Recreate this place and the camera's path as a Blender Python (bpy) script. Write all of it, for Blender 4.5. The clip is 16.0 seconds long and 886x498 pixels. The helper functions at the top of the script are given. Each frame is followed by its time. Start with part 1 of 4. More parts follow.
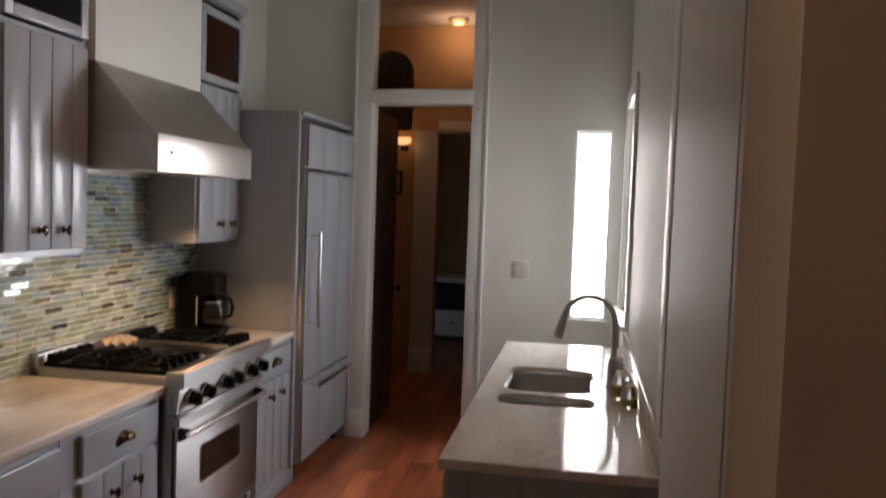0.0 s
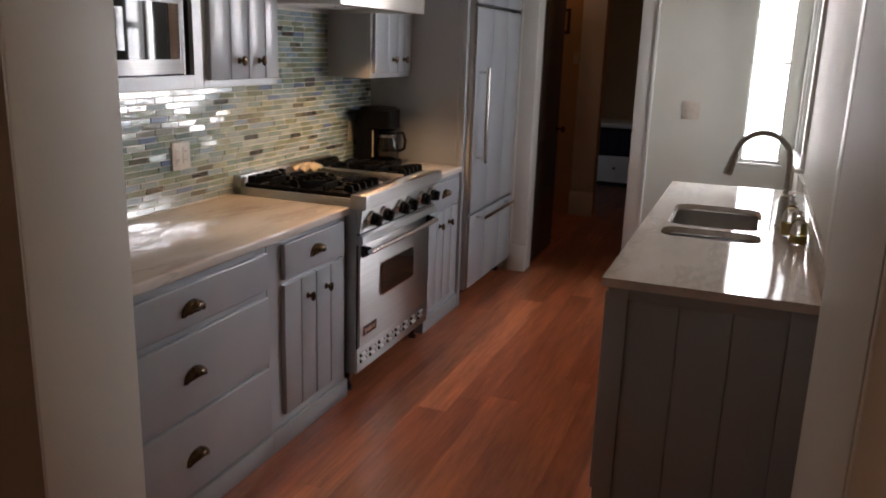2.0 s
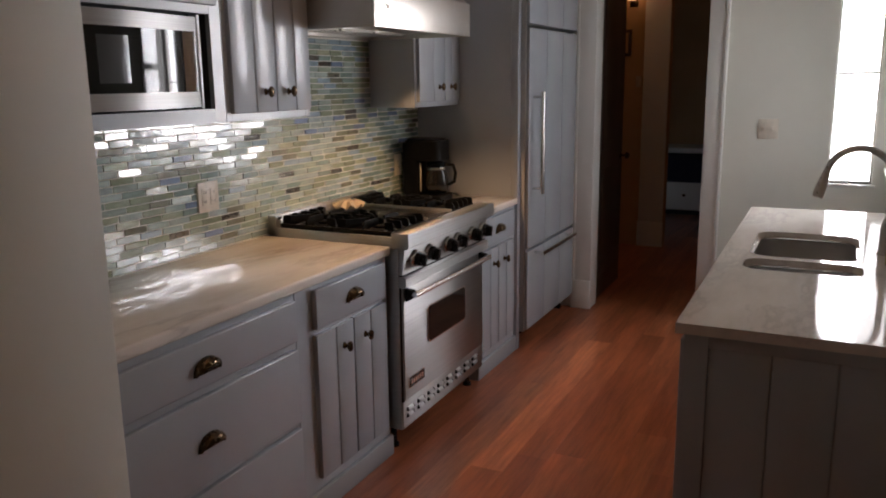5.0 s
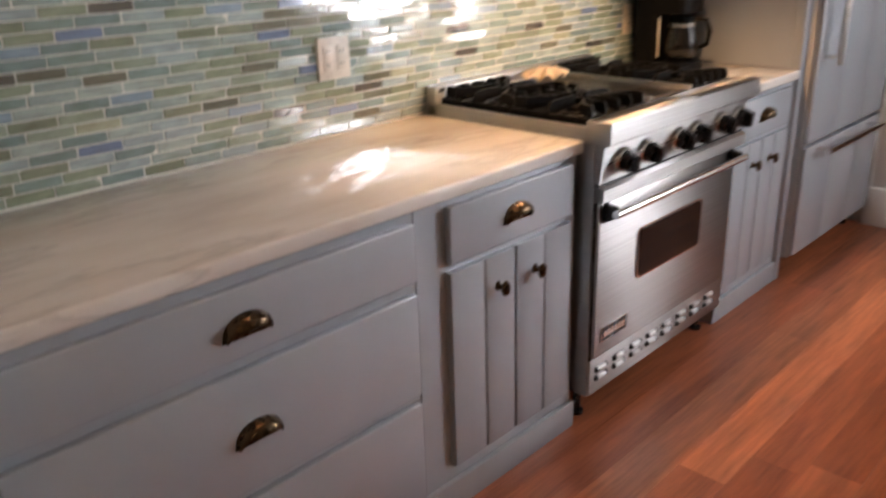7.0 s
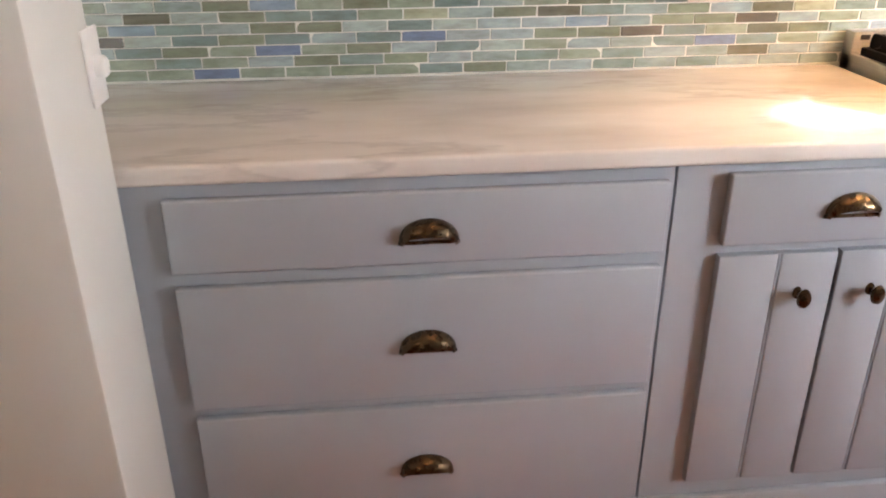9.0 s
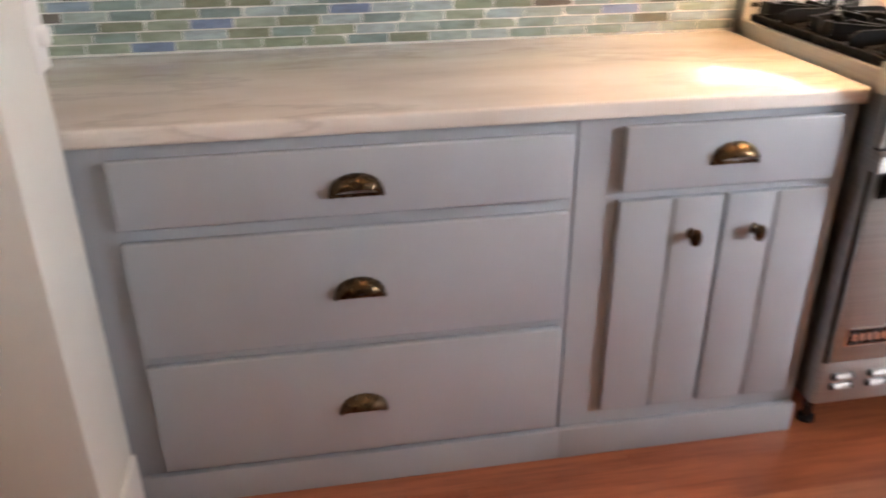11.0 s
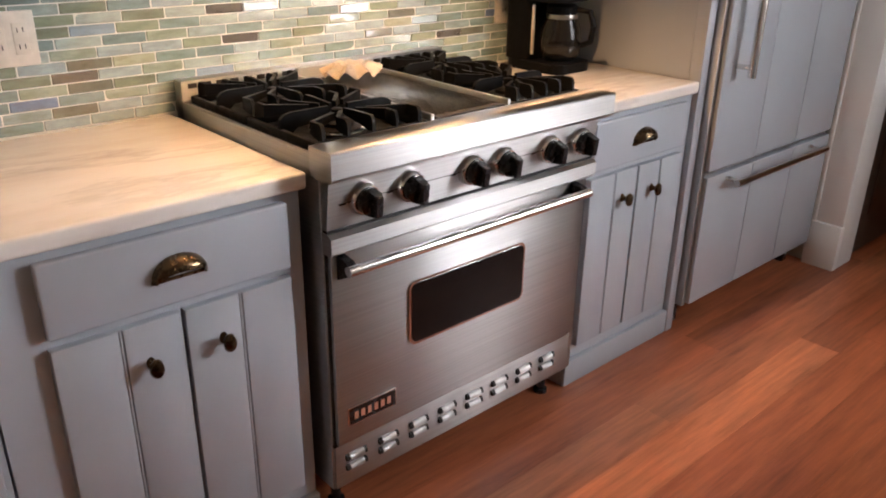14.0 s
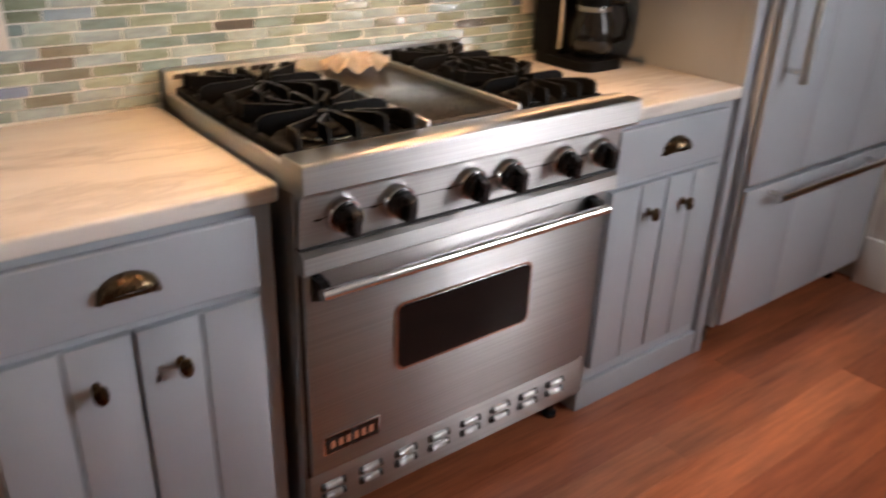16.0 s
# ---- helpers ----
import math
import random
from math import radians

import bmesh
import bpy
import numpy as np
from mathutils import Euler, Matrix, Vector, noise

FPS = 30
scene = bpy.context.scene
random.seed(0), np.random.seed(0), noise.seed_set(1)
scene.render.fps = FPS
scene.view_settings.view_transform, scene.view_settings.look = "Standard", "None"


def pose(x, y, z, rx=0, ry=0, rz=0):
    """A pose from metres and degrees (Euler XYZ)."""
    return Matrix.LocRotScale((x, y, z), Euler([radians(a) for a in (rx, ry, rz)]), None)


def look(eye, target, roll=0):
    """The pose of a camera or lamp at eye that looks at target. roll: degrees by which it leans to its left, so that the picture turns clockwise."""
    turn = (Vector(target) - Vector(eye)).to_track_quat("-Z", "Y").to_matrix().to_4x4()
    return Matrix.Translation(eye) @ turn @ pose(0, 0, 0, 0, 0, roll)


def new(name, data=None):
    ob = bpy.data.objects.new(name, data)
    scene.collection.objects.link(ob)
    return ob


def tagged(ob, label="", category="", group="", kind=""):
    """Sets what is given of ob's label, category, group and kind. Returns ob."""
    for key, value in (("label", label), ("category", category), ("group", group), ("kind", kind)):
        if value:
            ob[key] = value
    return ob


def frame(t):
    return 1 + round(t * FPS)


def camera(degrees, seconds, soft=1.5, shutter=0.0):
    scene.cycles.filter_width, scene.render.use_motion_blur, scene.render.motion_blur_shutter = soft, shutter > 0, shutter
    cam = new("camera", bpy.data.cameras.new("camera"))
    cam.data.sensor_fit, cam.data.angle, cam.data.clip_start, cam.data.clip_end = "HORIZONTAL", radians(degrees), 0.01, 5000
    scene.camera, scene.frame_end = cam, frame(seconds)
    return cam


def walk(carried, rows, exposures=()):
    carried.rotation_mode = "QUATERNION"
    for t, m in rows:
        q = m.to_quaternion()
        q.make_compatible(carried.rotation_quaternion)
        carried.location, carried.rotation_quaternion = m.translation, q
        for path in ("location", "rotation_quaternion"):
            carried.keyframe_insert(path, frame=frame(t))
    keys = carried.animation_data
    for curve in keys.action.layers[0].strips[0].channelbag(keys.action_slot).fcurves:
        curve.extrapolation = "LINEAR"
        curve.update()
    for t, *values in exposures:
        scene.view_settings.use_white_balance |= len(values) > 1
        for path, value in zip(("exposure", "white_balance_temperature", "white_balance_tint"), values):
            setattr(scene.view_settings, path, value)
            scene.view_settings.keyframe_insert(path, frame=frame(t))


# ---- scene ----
cam = camera(58.0, 16.0, soft=1.9, shutter=0.5)
PATH = [
    (0, (1.656, -1.393, 1.695), (1.314, 0.574, 1.584), 2.0),
    (0.5, (1.641, -1.491, 1.685), (1.306, 0.459, 1.399), 0.9),
    (1, (1.664, -1.508, 1.668), (1.144, 0.389, 1.302), 1.0),
    (1.5, (1.649, -1.53, 1.646), (0.994, 0.31, 1.213), 0.8),
    (2, (1.658, -1.546, 1.632), (0.967, 0.265, 1.139), 1.9),
    (2.5, (1.666, -1.55, 1.635), (0.927, 0.241, 1.139), 1.6),
    (3, (1.683, -1.551, 1.637), (0.916, 0.232, 1.154), 1.5),
    (5.5, (1.52, -1.043, 1.547), (0.655, 0.714, 1.141), -1.0),
    (6, (1.389, -0.837, 1.509), (0.444, 0.857, 1.022), -0.9),
    (6.5, (1.307, -0.482, 1.469), (0.085, 1.011, 0.943), -1.4),
    (7, (1.239, -0.21, 1.439), (-0.078, 1.113, 0.721), -2.0),
    (7.5, (1.188, -0.019, 1.328), (-0.365, 0.947, 0.518), 0.9),
    (8, (1.203, 0.244, 1.352), (-0.528, 0.794, 0.516), 0.9),
    (10.5, (1.5, 0.434, 1.358), (-0.312, 0.505, 0.515), -0.7),
    (11, (1.497, 0.419, 1.361), (-0.272, 0.718, 0.478), -0.4),
    (11.5, (1.495, 0.454, 1.405), (-0.214, 1.071, 0.567), -1.0),
    (12, (1.532, 0.569, 1.444), (-0.095, 1.406, 0.637), -1.2),
    (12.5, (1.537, 0.608, 1.447), (0.037, 1.667, 0.655), 0.4),
    (13, (1.513, 0.648, 1.434), (0.16, 1.889, 0.64), 2.6),
    (13.5, (1.419, 0.74, 1.425), (0.118, 2.025, 0.615), 1.6),
    (14, (1.359, 0.757, 1.425), (-0.003, 1.988, 0.633), 0.9),
    (14.5, (1.306, 0.768, 1.43), (-0.033, 2.02, 0.633), 1.3),
    (15, (1.176, 0.824, 1.453), (-0.111, 2.136, 0.664), 1.2),
    (15.5, (1.214, 0.928, 1.456), (-0.048, 2.254, 0.65), 1.5),
    (16, (1.284, 0.984, 1.443), (-0.141, 2.108, 0.592), 2.0),
]
EXPOSURES = [(t, e, 6300, 14) for t, e in ((0, -0.72), (3, -0.78), (5.5, -0.88), (6, -0.32), (6.5, -0.20), (7, 0.06), (8, 0.50), (10.5, 0.88), (11.5, 0.38), (12.5, 0.16), (14.5, 0.06), (16, -0.15))]
SIDE_W, END_W, HOOD_W, HALL_W, ROOM_W, HAZE_L = 17, 13, 36, 5.0, 7.4, 30
CAN_W, CAN = 40, (0.45, 1.15)

walk(cam, [(t, look(eye, target, roll)) for t, eye, target, roll in PATH], exposures=EXPOSURES)

# ---------------------------------------------------------------- plan
WALL_X = -0.645          # plaster behind the tiles
TILE_X = -0.635          # face of the tiles
PIER_X, PIER_Y0, PIER_Y1 = 0.252, -0.342, -0.032
ALCOVE_Y = -0.29         # worktop and tiles run on behind the pier
RIGHT_X = 1.93           # kitchen's window wall
JAMB_X = 1.842           # side of the wide opening
END_Y = 4.124            # wall with the doorway
CEIL = 3.60
TOP = 0.915              # worktops
HALL_Y = 6.45


# ---------------------------------------------------------------- world and lights
world = bpy.data.worlds.new("sky")
scene.world = world
world.use_nodes = True
wn = world.node_tree
sky = wn.nodes.new("ShaderNodeTexSky")
sky.sky_type, sky.sun_disc = "NISHITA", False
sky.sun_elevation, sky.sun_rotation = radians(48), radians(200)
wn.links.new(sky.outputs[0], wn.nodes["Background"].inputs[0])
wn.nodes["Background"].inputs[1].default_value = 0.12

sun_data = bpy.data.lights.new("sun", "SUN")
sun_data.energy, sun_data.angle, sun_data.color = 1.2, radians(12), (1.0, 0.95, 0.88)
sun_lamp = new("sun", sun_data)
sun_lamp.matrix_world = look((-3, -8, 12), (0, 0, 0))


def area(name, place, target, w, h, power, colour, spread=180):
    d = bpy.data.lights.new(name, "AREA")
    d.shape, d.size, d.size_y, d.energy, d.color = "RECTANGLE", w, h, power, colour
    d.spread = radians(spread)
    ob = new(name, d)
    ob.matrix_world = look(place, target)
    return ob


def bulb(name, place, power, colour, radius=0.03):
    d = bpy.data.lights.new(name, "POINT")
    d.energy, d.color, d.shadow_soft_size = power, colour, radius
    ob = new(name, d)
    ob.location = place
    return ob


# daylight in the two window openings
area("window_daylight", (1.985, 3.62, 1.70), (0.985, 2.92, 1.60), 0.66, 1.25, SIDE_W, (1.0, 0.97, 0.95), 158)
area("end_window_daylight", (1.71, 4.150, 1.585), (1.60, 3.15, 1.56), 0.22, 1.24, END_W, (1.0, 0.97, 0.95), 170)
# halogen lamps under the range hood
for hy in (1.84, 2.30):
    d = bpy.data.lights.new("hood_bulb", "SPOT")
    d.energy, d.color, d.spot_size, d.spot_blend, d.shadow_soft_size = HOOD_W, (1.0, 0.57, 0.26), radians(112), 0.45, 0.02
    o = new("hood_bulb", d)
    o.matrix_world = look((-0.135, hy, 1.790), (-0.135, hy, 0))
# warm recessed ceiling lamp in front of the wall cabinets
d = bpy.data.lights.new("recessed_bulb", "SPOT")
d.energy, d.color, d.spot_size, d.spot_blend, d.shadow_soft_size = CAN_W, (1.0, 0.52, 0.25), radians(125), 0.8, 0.06
o = new("recessed_bulb", d)
o.matrix_world = look((CAN[0], CAN[1], CEIL - 0.02), (CAN[0], CAN[1], 0))
# hall ceiling lamp and sconce
bulb("hall_bulb", (0.42, 6.15, 3.34), HALL_W, (1.0, 0.58, 0.32), 0.06)
# unseen fill lamps added in the front room, behind the camera
ROOM_FILLS = ((-1.9, -1.8, 1.1), (1.0, -3.6, 0.2), (3.5, -1.8, 4.4))
for lx, ly, dim in ROOM_FILLS:
    bulb("room_fill", (lx, ly, 3.36), ROOM_W * dim, (1.0, 0.68, 0.43), 0.07)


# ---------------------------------------------------------------- materials
def nodes_of(name):
    m = bpy.data.materials.new(name)
    m.use_nodes = True
    t = m.node_tree
    return m, t, t.nodes["Principled BSDF"]


def node(t, kind, **values):
    n = t.nodes.new("ShaderNode" + kind)
    for key, value in values.items():
        n.inputs[key.replace("_", " ")].default_value = value
    return n


def ramp(t, fac, stops, constant=False):
    r = t.nodes.new("ShaderNodeValToRGB")
    r.color_ramp.interpolation = "CONSTANT" if constant else "LINEAR"
    e = r.color_ramp.elements
    while len(e) > 1:
        e.remove(e[-1])
    e[0].position, e[0].color = stops[0][0], (*stops[0][1], 1)
    for p, c in stops[1:]:
        k = e.new(p)
        k.color = (*c, 1)
    t.links.new(fac, r.inputs[0])
    return r.outputs[0]


def coords(t, scale=(1, 1, 1), rot=(0, 0, 0), world_space=True):
    if world_space:
        src = t.nodes.new("ShaderNodeNewGeometry").outputs["Position"]
    else:
        src = t.nodes.new("ShaderNodeTexCoord").outputs["Object"]
    m = t.nodes.new("ShaderNodeMapping")
    m.inputs["Scale"].default_value = scale
    m.inputs["Rotation"].default_value = rot
    t.links.new(src, m.inputs[0])
    return m.outputs[0]


def noise_at(t, vec, scale, detail=4, rough=0.55):
    n = node(t, "TexNoise", Scale=scale, Detail=detail, Roughness=rough)
    t.links.new(vec, n.inputs["Vector"])
    return n.outputs["Fac"]


def bump_on(t, bsdf, height, strength, distance):
    b = node(t, "Bump", Strength=strength, Distance=distance)
    t.links.new(height, b.inputs["Height"])
    t.links.new(b.outputs[0], bsdf.inputs["Normal"])


def rough_of(t, bsdf, fac, lo, hi):
    m = t.nodes.new("ShaderNodeMapRange")
    m.inputs["From Min"].default_value, m.inputs["From Max"].default_value = 0.3, 0.7
    m.inputs["To Min"].default_value, m.inputs["To Max"].default_value = lo, hi
    t.links.new(fac, m.inputs[0])
    t.links.new(m.outputs[0], bsdf.inputs["Roughness"])


def paint(name, a, b, lo, hi, bump=0.15, grain=90.0):
    """Painted or plain surface: large soft stains, fine relief."""
    m, t, p = nodes_of(name)
    v = coords(t)
    big = noise_at(t, v, 2.3, 5)
    t.links.new(ramp(t, big, [(0.3, a), (0.7, b)]), p.inputs["Base Color"])
    fine = noise_at(t, v, grain, 3)
    p.inputs["Roughness"].default_value = (lo + hi) / 2
    bump_on(t, p, fine, bump, 0.002)
    return m


def metal(name, a, b, lo, hi, stretch=(1, 1, 1), bump=0.05):
    m, t, p = nodes_of(name)
    p.inputs["Metallic"].default_value = 1.0
    v = coords(t, stretch)
    n = noise_at(t, v, 60, 4)
    t.links.new(ramp(t, noise_at(t, coords(t), 6, 4), [(0.3, a), (0.7, b)]), p.inputs["Base Color"])
    rough_of(t, p, n, lo, hi)
    bump_on(t, p, n, bump, 0.001)
    return m


def plain(name, c, rough, metallic=0.0, spec=0.5):
    m, t, p = nodes_of(name)
    n = noise_at(t, coords(t), 35, 4)
    p.inputs["Specular IOR Level"].default_value = spec
    dark = tuple(x * 0.82 for x in c)
    t.links.new(ramp(t, n, [(0.3, dark), (0.7, c)]), p.inputs["Base Color"])
    p.inputs["Metallic"].default_value = metallic
    rough_of(t, p, n, rough * 0.8, min(1, rough * 1.2))
    return m


def gloss(name, c, rough, spec):
    """Even, polished dark glass."""
    m, t, p = nodes_of(name)
    p.inputs["Base Color"].default_value = (*c, 1)
    p.inputs["Roughness"].default_value = rough
    p.inputs["Specular IOR Level"].default_value = spec
    return m


def glow(name, c, strength):
    m, t, p = nodes_of(name)
    p.inputs["Emission Color"].default_value = (*c, 1)
    p.inputs["Emission Strength"].default_value = strength
    p.inputs["Base Color"].default_value = (*c, 1)
    return m


def clear(name, tint, rough=0.02):
    m, t, p = nodes_of(name)
    p.inputs["Base Color"].default_value = (*tint, 1)
    p.inputs["Transmission Weight"].default_value = 1.0
    p.inputs["Roughness"].default_value = rough
    p.inputs["IOR"].default_value = 1.45
    return m


def marble():
    m, t, p = nodes_of("marble")
    v = coords(t, (3.0, 0.8, 3.0), (0, 0, radians(-17)))
    w = noise_at(t, v, 2.4, 5, 0.52)
    veins = noise_at(t, coords(t, (3.0, 0.8, 3.0), (0, 0, radians(-26))), 1.9, 8, 0.62)
    c1 = ramp(t, w, [(0.28, (0.58, 0.525, 0.47)), (0.45, (0.68, 0.63, 0.57)), (0.62, (0.75, 0.71, 0.66))])
    c2 = ramp(t, veins, [(0.385, (1, 1, 1)), (0.42, (0.66, 0.65, 0.65)), (0.47, (1, 1, 1)), (0.58, (0.92, 0.91, 0.90)), (0.66, (1, 1, 1))])
    mix = t.nodes.new("ShaderNodeMix")
    mix.data_type, mix.blend_type = "RGBA", "MULTIPLY"
    mix.inputs["Factor"].default_value = 0.5
    t.links.new(c1, mix.inputs["A"])
    t.links.new(c2, mix.inputs["B"])
    t.links.new(mix.outputs["Result"], p.inputs["Base Color"])
    rough_of(t, p, noise_at(t, coords(t), 22, 2), 0.05, 0.10)
    p.inputs["Specular IOR Level"].default_value = 0.36
    return m


def tile_glass():
    m, t, p = nodes_of("iridescent_glass")
    info = t.nodes.new("ShaderNodeObjectInfo").outputs["Random"]
    isl = t.nodes.new("ShaderNodeNewGeometry").outputs["Random Per Island"]
    add = t.nodes.new("ShaderNodeMath")
    add.operation = "ADD"
    t.links.new(info, add.inputs[0])
    t.links.new(isl, add.inputs[1])
    fr = t.nodes.new("ShaderNodeMath")
    fr.operation = "FRACT"
    t.links.new(add.outputs[0], fr.inputs[0])
    base = ramp(t, fr.outputs[0], [
        (0.00, (0.270, 0.359, 0.325)), (0.10, (0.342, 0.407, 0.314)), (0.20, (0.405, 0.495, 0.504)), (0.31, (0.297, 0.349, 0.246)),
        (0.41, (0.225, 0.301, 0.291)), (0.50, (0.450, 0.533, 0.493)), (0.60, (0.243, 0.272, 0.190)), (0.69, (0.360, 0.446, 0.414)),
        (0.78, (0.180, 0.184, 0.134)), (0.84, (0.324, 0.427, 0.515)), (0.90, (0.117, 0.107, 0.090)), (0.94, (0.198, 0.262, 0.403)),
        (0.97, (0.45, 0.48, 0.34))], True)
    v = coords(t, (1, 1.2, 4.5))
    swirl = noise_at(t, v, 13, 6, 0.65)
    wash = ramp(t, swirl, [(0.30, (0.52, 0.50, 0.43)), (0.55, (0.86, 0.86, 0.85)), (0.75, (1.15, 1.13, 1.04))])
    mix = t.nodes.new("ShaderNodeMix")
    mix.data_type, mix.blend_type = "RGBA", "MULTIPLY"
    mix.inputs["Factor"].default_value = 0.8
    t.links.new(base, mix.inputs["A"])
    t.links.new(wash, mix.inputs["B"])
    t.links.new(mix.outputs["Result"], p.inputs["Base Color"])
    p.inputs["IOR"].default_value = 2.2
    p.inputs["Coat Weight"].default_value = 1.0
    p.inputs["Coat Roughness"].default_value = 0.05
    rough_of(t, p, swirl, 0.05, 0.13)
    bump_on(t, p, noise_at(t, coords(t, (1, 1, 2.2)), 30, 3), 0.28, 0.004)
    return m


def floor_wood():
    m, t, p = nodes_of("jatoba_boards")
    info = t.nodes.new("ShaderNodeObjectInfo").outputs["Random"]
    isl = t.nodes.new("ShaderNodeNewGeometry").outputs["Random Per Island"]
    add = t.nodes.new("ShaderNodeMath")
    add.operation = "ADD"
    t.links.new(info, add.inputs[0])
    t.links.new(isl, add.inputs[1])
    fr = t.nodes.new("ShaderNodeMath")
    fr.operation = "FRACT"
    t.links.new(add.outputs[0], fr.inputs[0])
    base = ramp(t, fr.outputs[0], [(0.0, (0.200, 0.055, 0.024)), (0.3, (0.360, 0.118, 0.052)), (0.55, (0.305, 0.092, 0.041)),
                                   (0.8, (0.450, 0.168, 0.078)), (1.0, (0.185, 0.050, 0.022))])
    off = t.nodes.new("ShaderNodeCombineXYZ")
    mul = t.nodes.new("ShaderNodeMath")
    mul.operation = "MULTIPLY"
    mul.inputs[1].default_value = 37.0
    t.links.new(fr.outputs[0], mul.inputs[0])
    t.links.new(mul.outputs[0], off.inputs[1])
    va = t.nodes.new("ShaderNodeVectorMath")
    t.links.new(coords(t, (17, 1.0, 17)), va.inputs[0])
    t.links.new(off.outputs[0], va.inputs[1])
    grain = noise_at(t, va.outputs[0], 3.0, 9, 0.7)
    patch = noise_at(t, coords(t, (6, 0.8, 6)), 2.2, 6, 0.6)
    both = t.nodes.new("ShaderNodeMath")
    both.operation = "ADD"
    t.links.new(grain, both.inputs[0])
    t.links.new(patch, both.inputs[1])
    half = t.nodes.new("ShaderNodeMath")
    half.operation = "MULTIPLY"
    half.inputs[1].default_value = 0.5
    t.links.new(both.outputs[0], half.inputs[0])
    wash = ramp(t, half.outputs[0], [(0.34, (0.52, 0.46, 0.42)), (0.5, (1, 1, 1)), (0.64, (1.45, 1.42, 1.36))])
    mix = t.nodes.new("ShaderNodeMix")
    mix.data_type, mix.blend_type = "RGBA", "MULTIPLY"
    mix.inputs["Factor"].default_value = 1.0
    t.links.new(base, mix.inputs["A"])
    t.links.new(wash, mix.inputs["B"])
    t.links.new(mix.outputs["Result"], p.inputs["Base Color"])
    p.inputs["Roughness"].default_value = 0.36
    p.inputs["Coat Weight"].default_value = 0.22
    p.inputs["Coat Roughness"].default_value = 0.16
    bump_on(t, p, grain, 0.04, 0.002)
    return m


def brushed(name, a, b, rough):
    """Steel brushed level: it smears what it mirrors up and down."""
    m, t, p = nodes_of(name)
    p.inputs["Metallic"].default_value = 1.0
    t.links.new(ramp(t, noise_at(t, coords(t, (1, 0.4, 60)), 4, 3), [(0.3, a), (0.7, b)]), p.inputs["Base Color"])
    p.inputs["Roughness"].default_value = rough
    p.inputs["Anisotropic"].default_value = 0.9
    p.inputs["Anisotropic Rotation"].default_value = 0.25
    return m


CAB = paint("grey_cabinet_paint", (0.350, 0.378, 0.412), (0.386, 0.413, 0.448), 0.22, 0.30, 0.05, 45)
CAB.node_tree.nodes["Principled BSDF"].inputs["Specular IOR Level"].default_value = 0.8
PLASTER = paint("wall_paint", (0.66, 0.66, 0.60), (0.71, 0.71, 0.65), 0.45, 0.6, 0.2, 70)
TRIM = paint("white_trim_paint", (0.74, 0.74, 0.71), (0.79, 0.79, 0.76), 0.28, 0.4, 0.08, 50)
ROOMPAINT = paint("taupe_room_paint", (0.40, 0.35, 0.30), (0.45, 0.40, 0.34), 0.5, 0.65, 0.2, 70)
CEILING = paint("ceiling_paint", (0.74, 0.73, 0.70), (0.78, 0.77, 0.74), 0.7, 0.85, 0.2, 60)
HALLPAINT = paint("ochre_wall_paint", (0.52, 0.34, 0.18), (0.58, 0.39, 0.22), 0.55, 0.7, 0.2, 60)
GROUT = paint("grout", (0.66, 0.65, 0.58), (0.73, 0.72, 0.65), 0.75, 0.9, 0.4, 240)
DARKWOOD = paint("dark_door_stain", (0.045, 0.030, 0.022), (0.07, 0.045, 0.032), 0.3, 0.45, 0.15, 40)
STEEL = brushed("brushed_steel", (0.39, 0.385, 0.38), (0.46, 0.455, 0.45), 0.43)
STEELV = metal("hood_steel", (0.50, 0.47, 0.43), (0.57, 0.54, 0.50), 0.34, 0.40, (1, 1, 1), 0.0)
CHROME = metal("polished_steel", (0.70, 0.69, 0.67), (0.76, 0.75, 0.73), 0.14, 0.20, bump=0.0)
NICKEL = metal("brushed_nickel", (0.42, 0.39, 0.36), (0.50, 0.47, 0.43), 0.26, 0.34, bump=0.0)
BRASS = metal("antique_brass", (0.050, 0.033, 0.020), (0.125, 0.085, 0.048), 0.22, 0.34, bump=0.06)
IRON = plain("cast_iron", (0.005, 0.005, 0.005), 0.58, spec=0.12)
BLACK = plain("black_plastic", (0.010, 0.010, 0.011), 0.26, spec=0.35)
MATTE = plain("satin_black_plastic", (0.005, 0.005, 0.005), 0.42, spec=0.08)
# near-black for joints; in slots and recesses their shade is put into the colour
DARK = plain("dark_joint_and_shade", (0.015, 0.013, 0.012), 0.7)
GRIDDLE = metal("seasoned_griddle", (0.035, 0.028, 0.022), (0.11, 0.095, 0.08), 0.20, 0.38, (6, 2, 6), 0.1)
OVENGLASS = gloss("oven_glass", (0.006, 0.006, 0.006), 0.05, 0.3)
VIEWGLASS = gloss("screened_glass", (0.045, 0.047, 0.05), 0.16, 0.5)
SINKSTEEL = metal("sink_steel", (0.74, 0.73, 0.71), (0.82, 0.80, 0.78), 0.42, 0.52, (1, 1, 1), 0.0)
PLATE = plain("ivory_plastic", (0.72, 0.66, 0.57), 0.35)
SHELL = plain("glazed_ceramic", (0.74, 0.62, 0.48), 0.3)
NAVY = plain("navy_fabric", (0.018, 0.022, 0.05), 0.9)
GLASS = clear("window_glass", (1, 1, 1))
CARAFE = gloss("smoked_glass", (0.010, 0.009, 0.008), 0.05, 0.35)
BOTTLE = clear("bottle_glass", (0.96, 0.97, 0.95))
SOAP = plain("yellow_soap", (0.62, 0.48, 0.10), 0.15)
MARBLE = marble()
TILE = tile_glass()
WOOD = floor_wood()
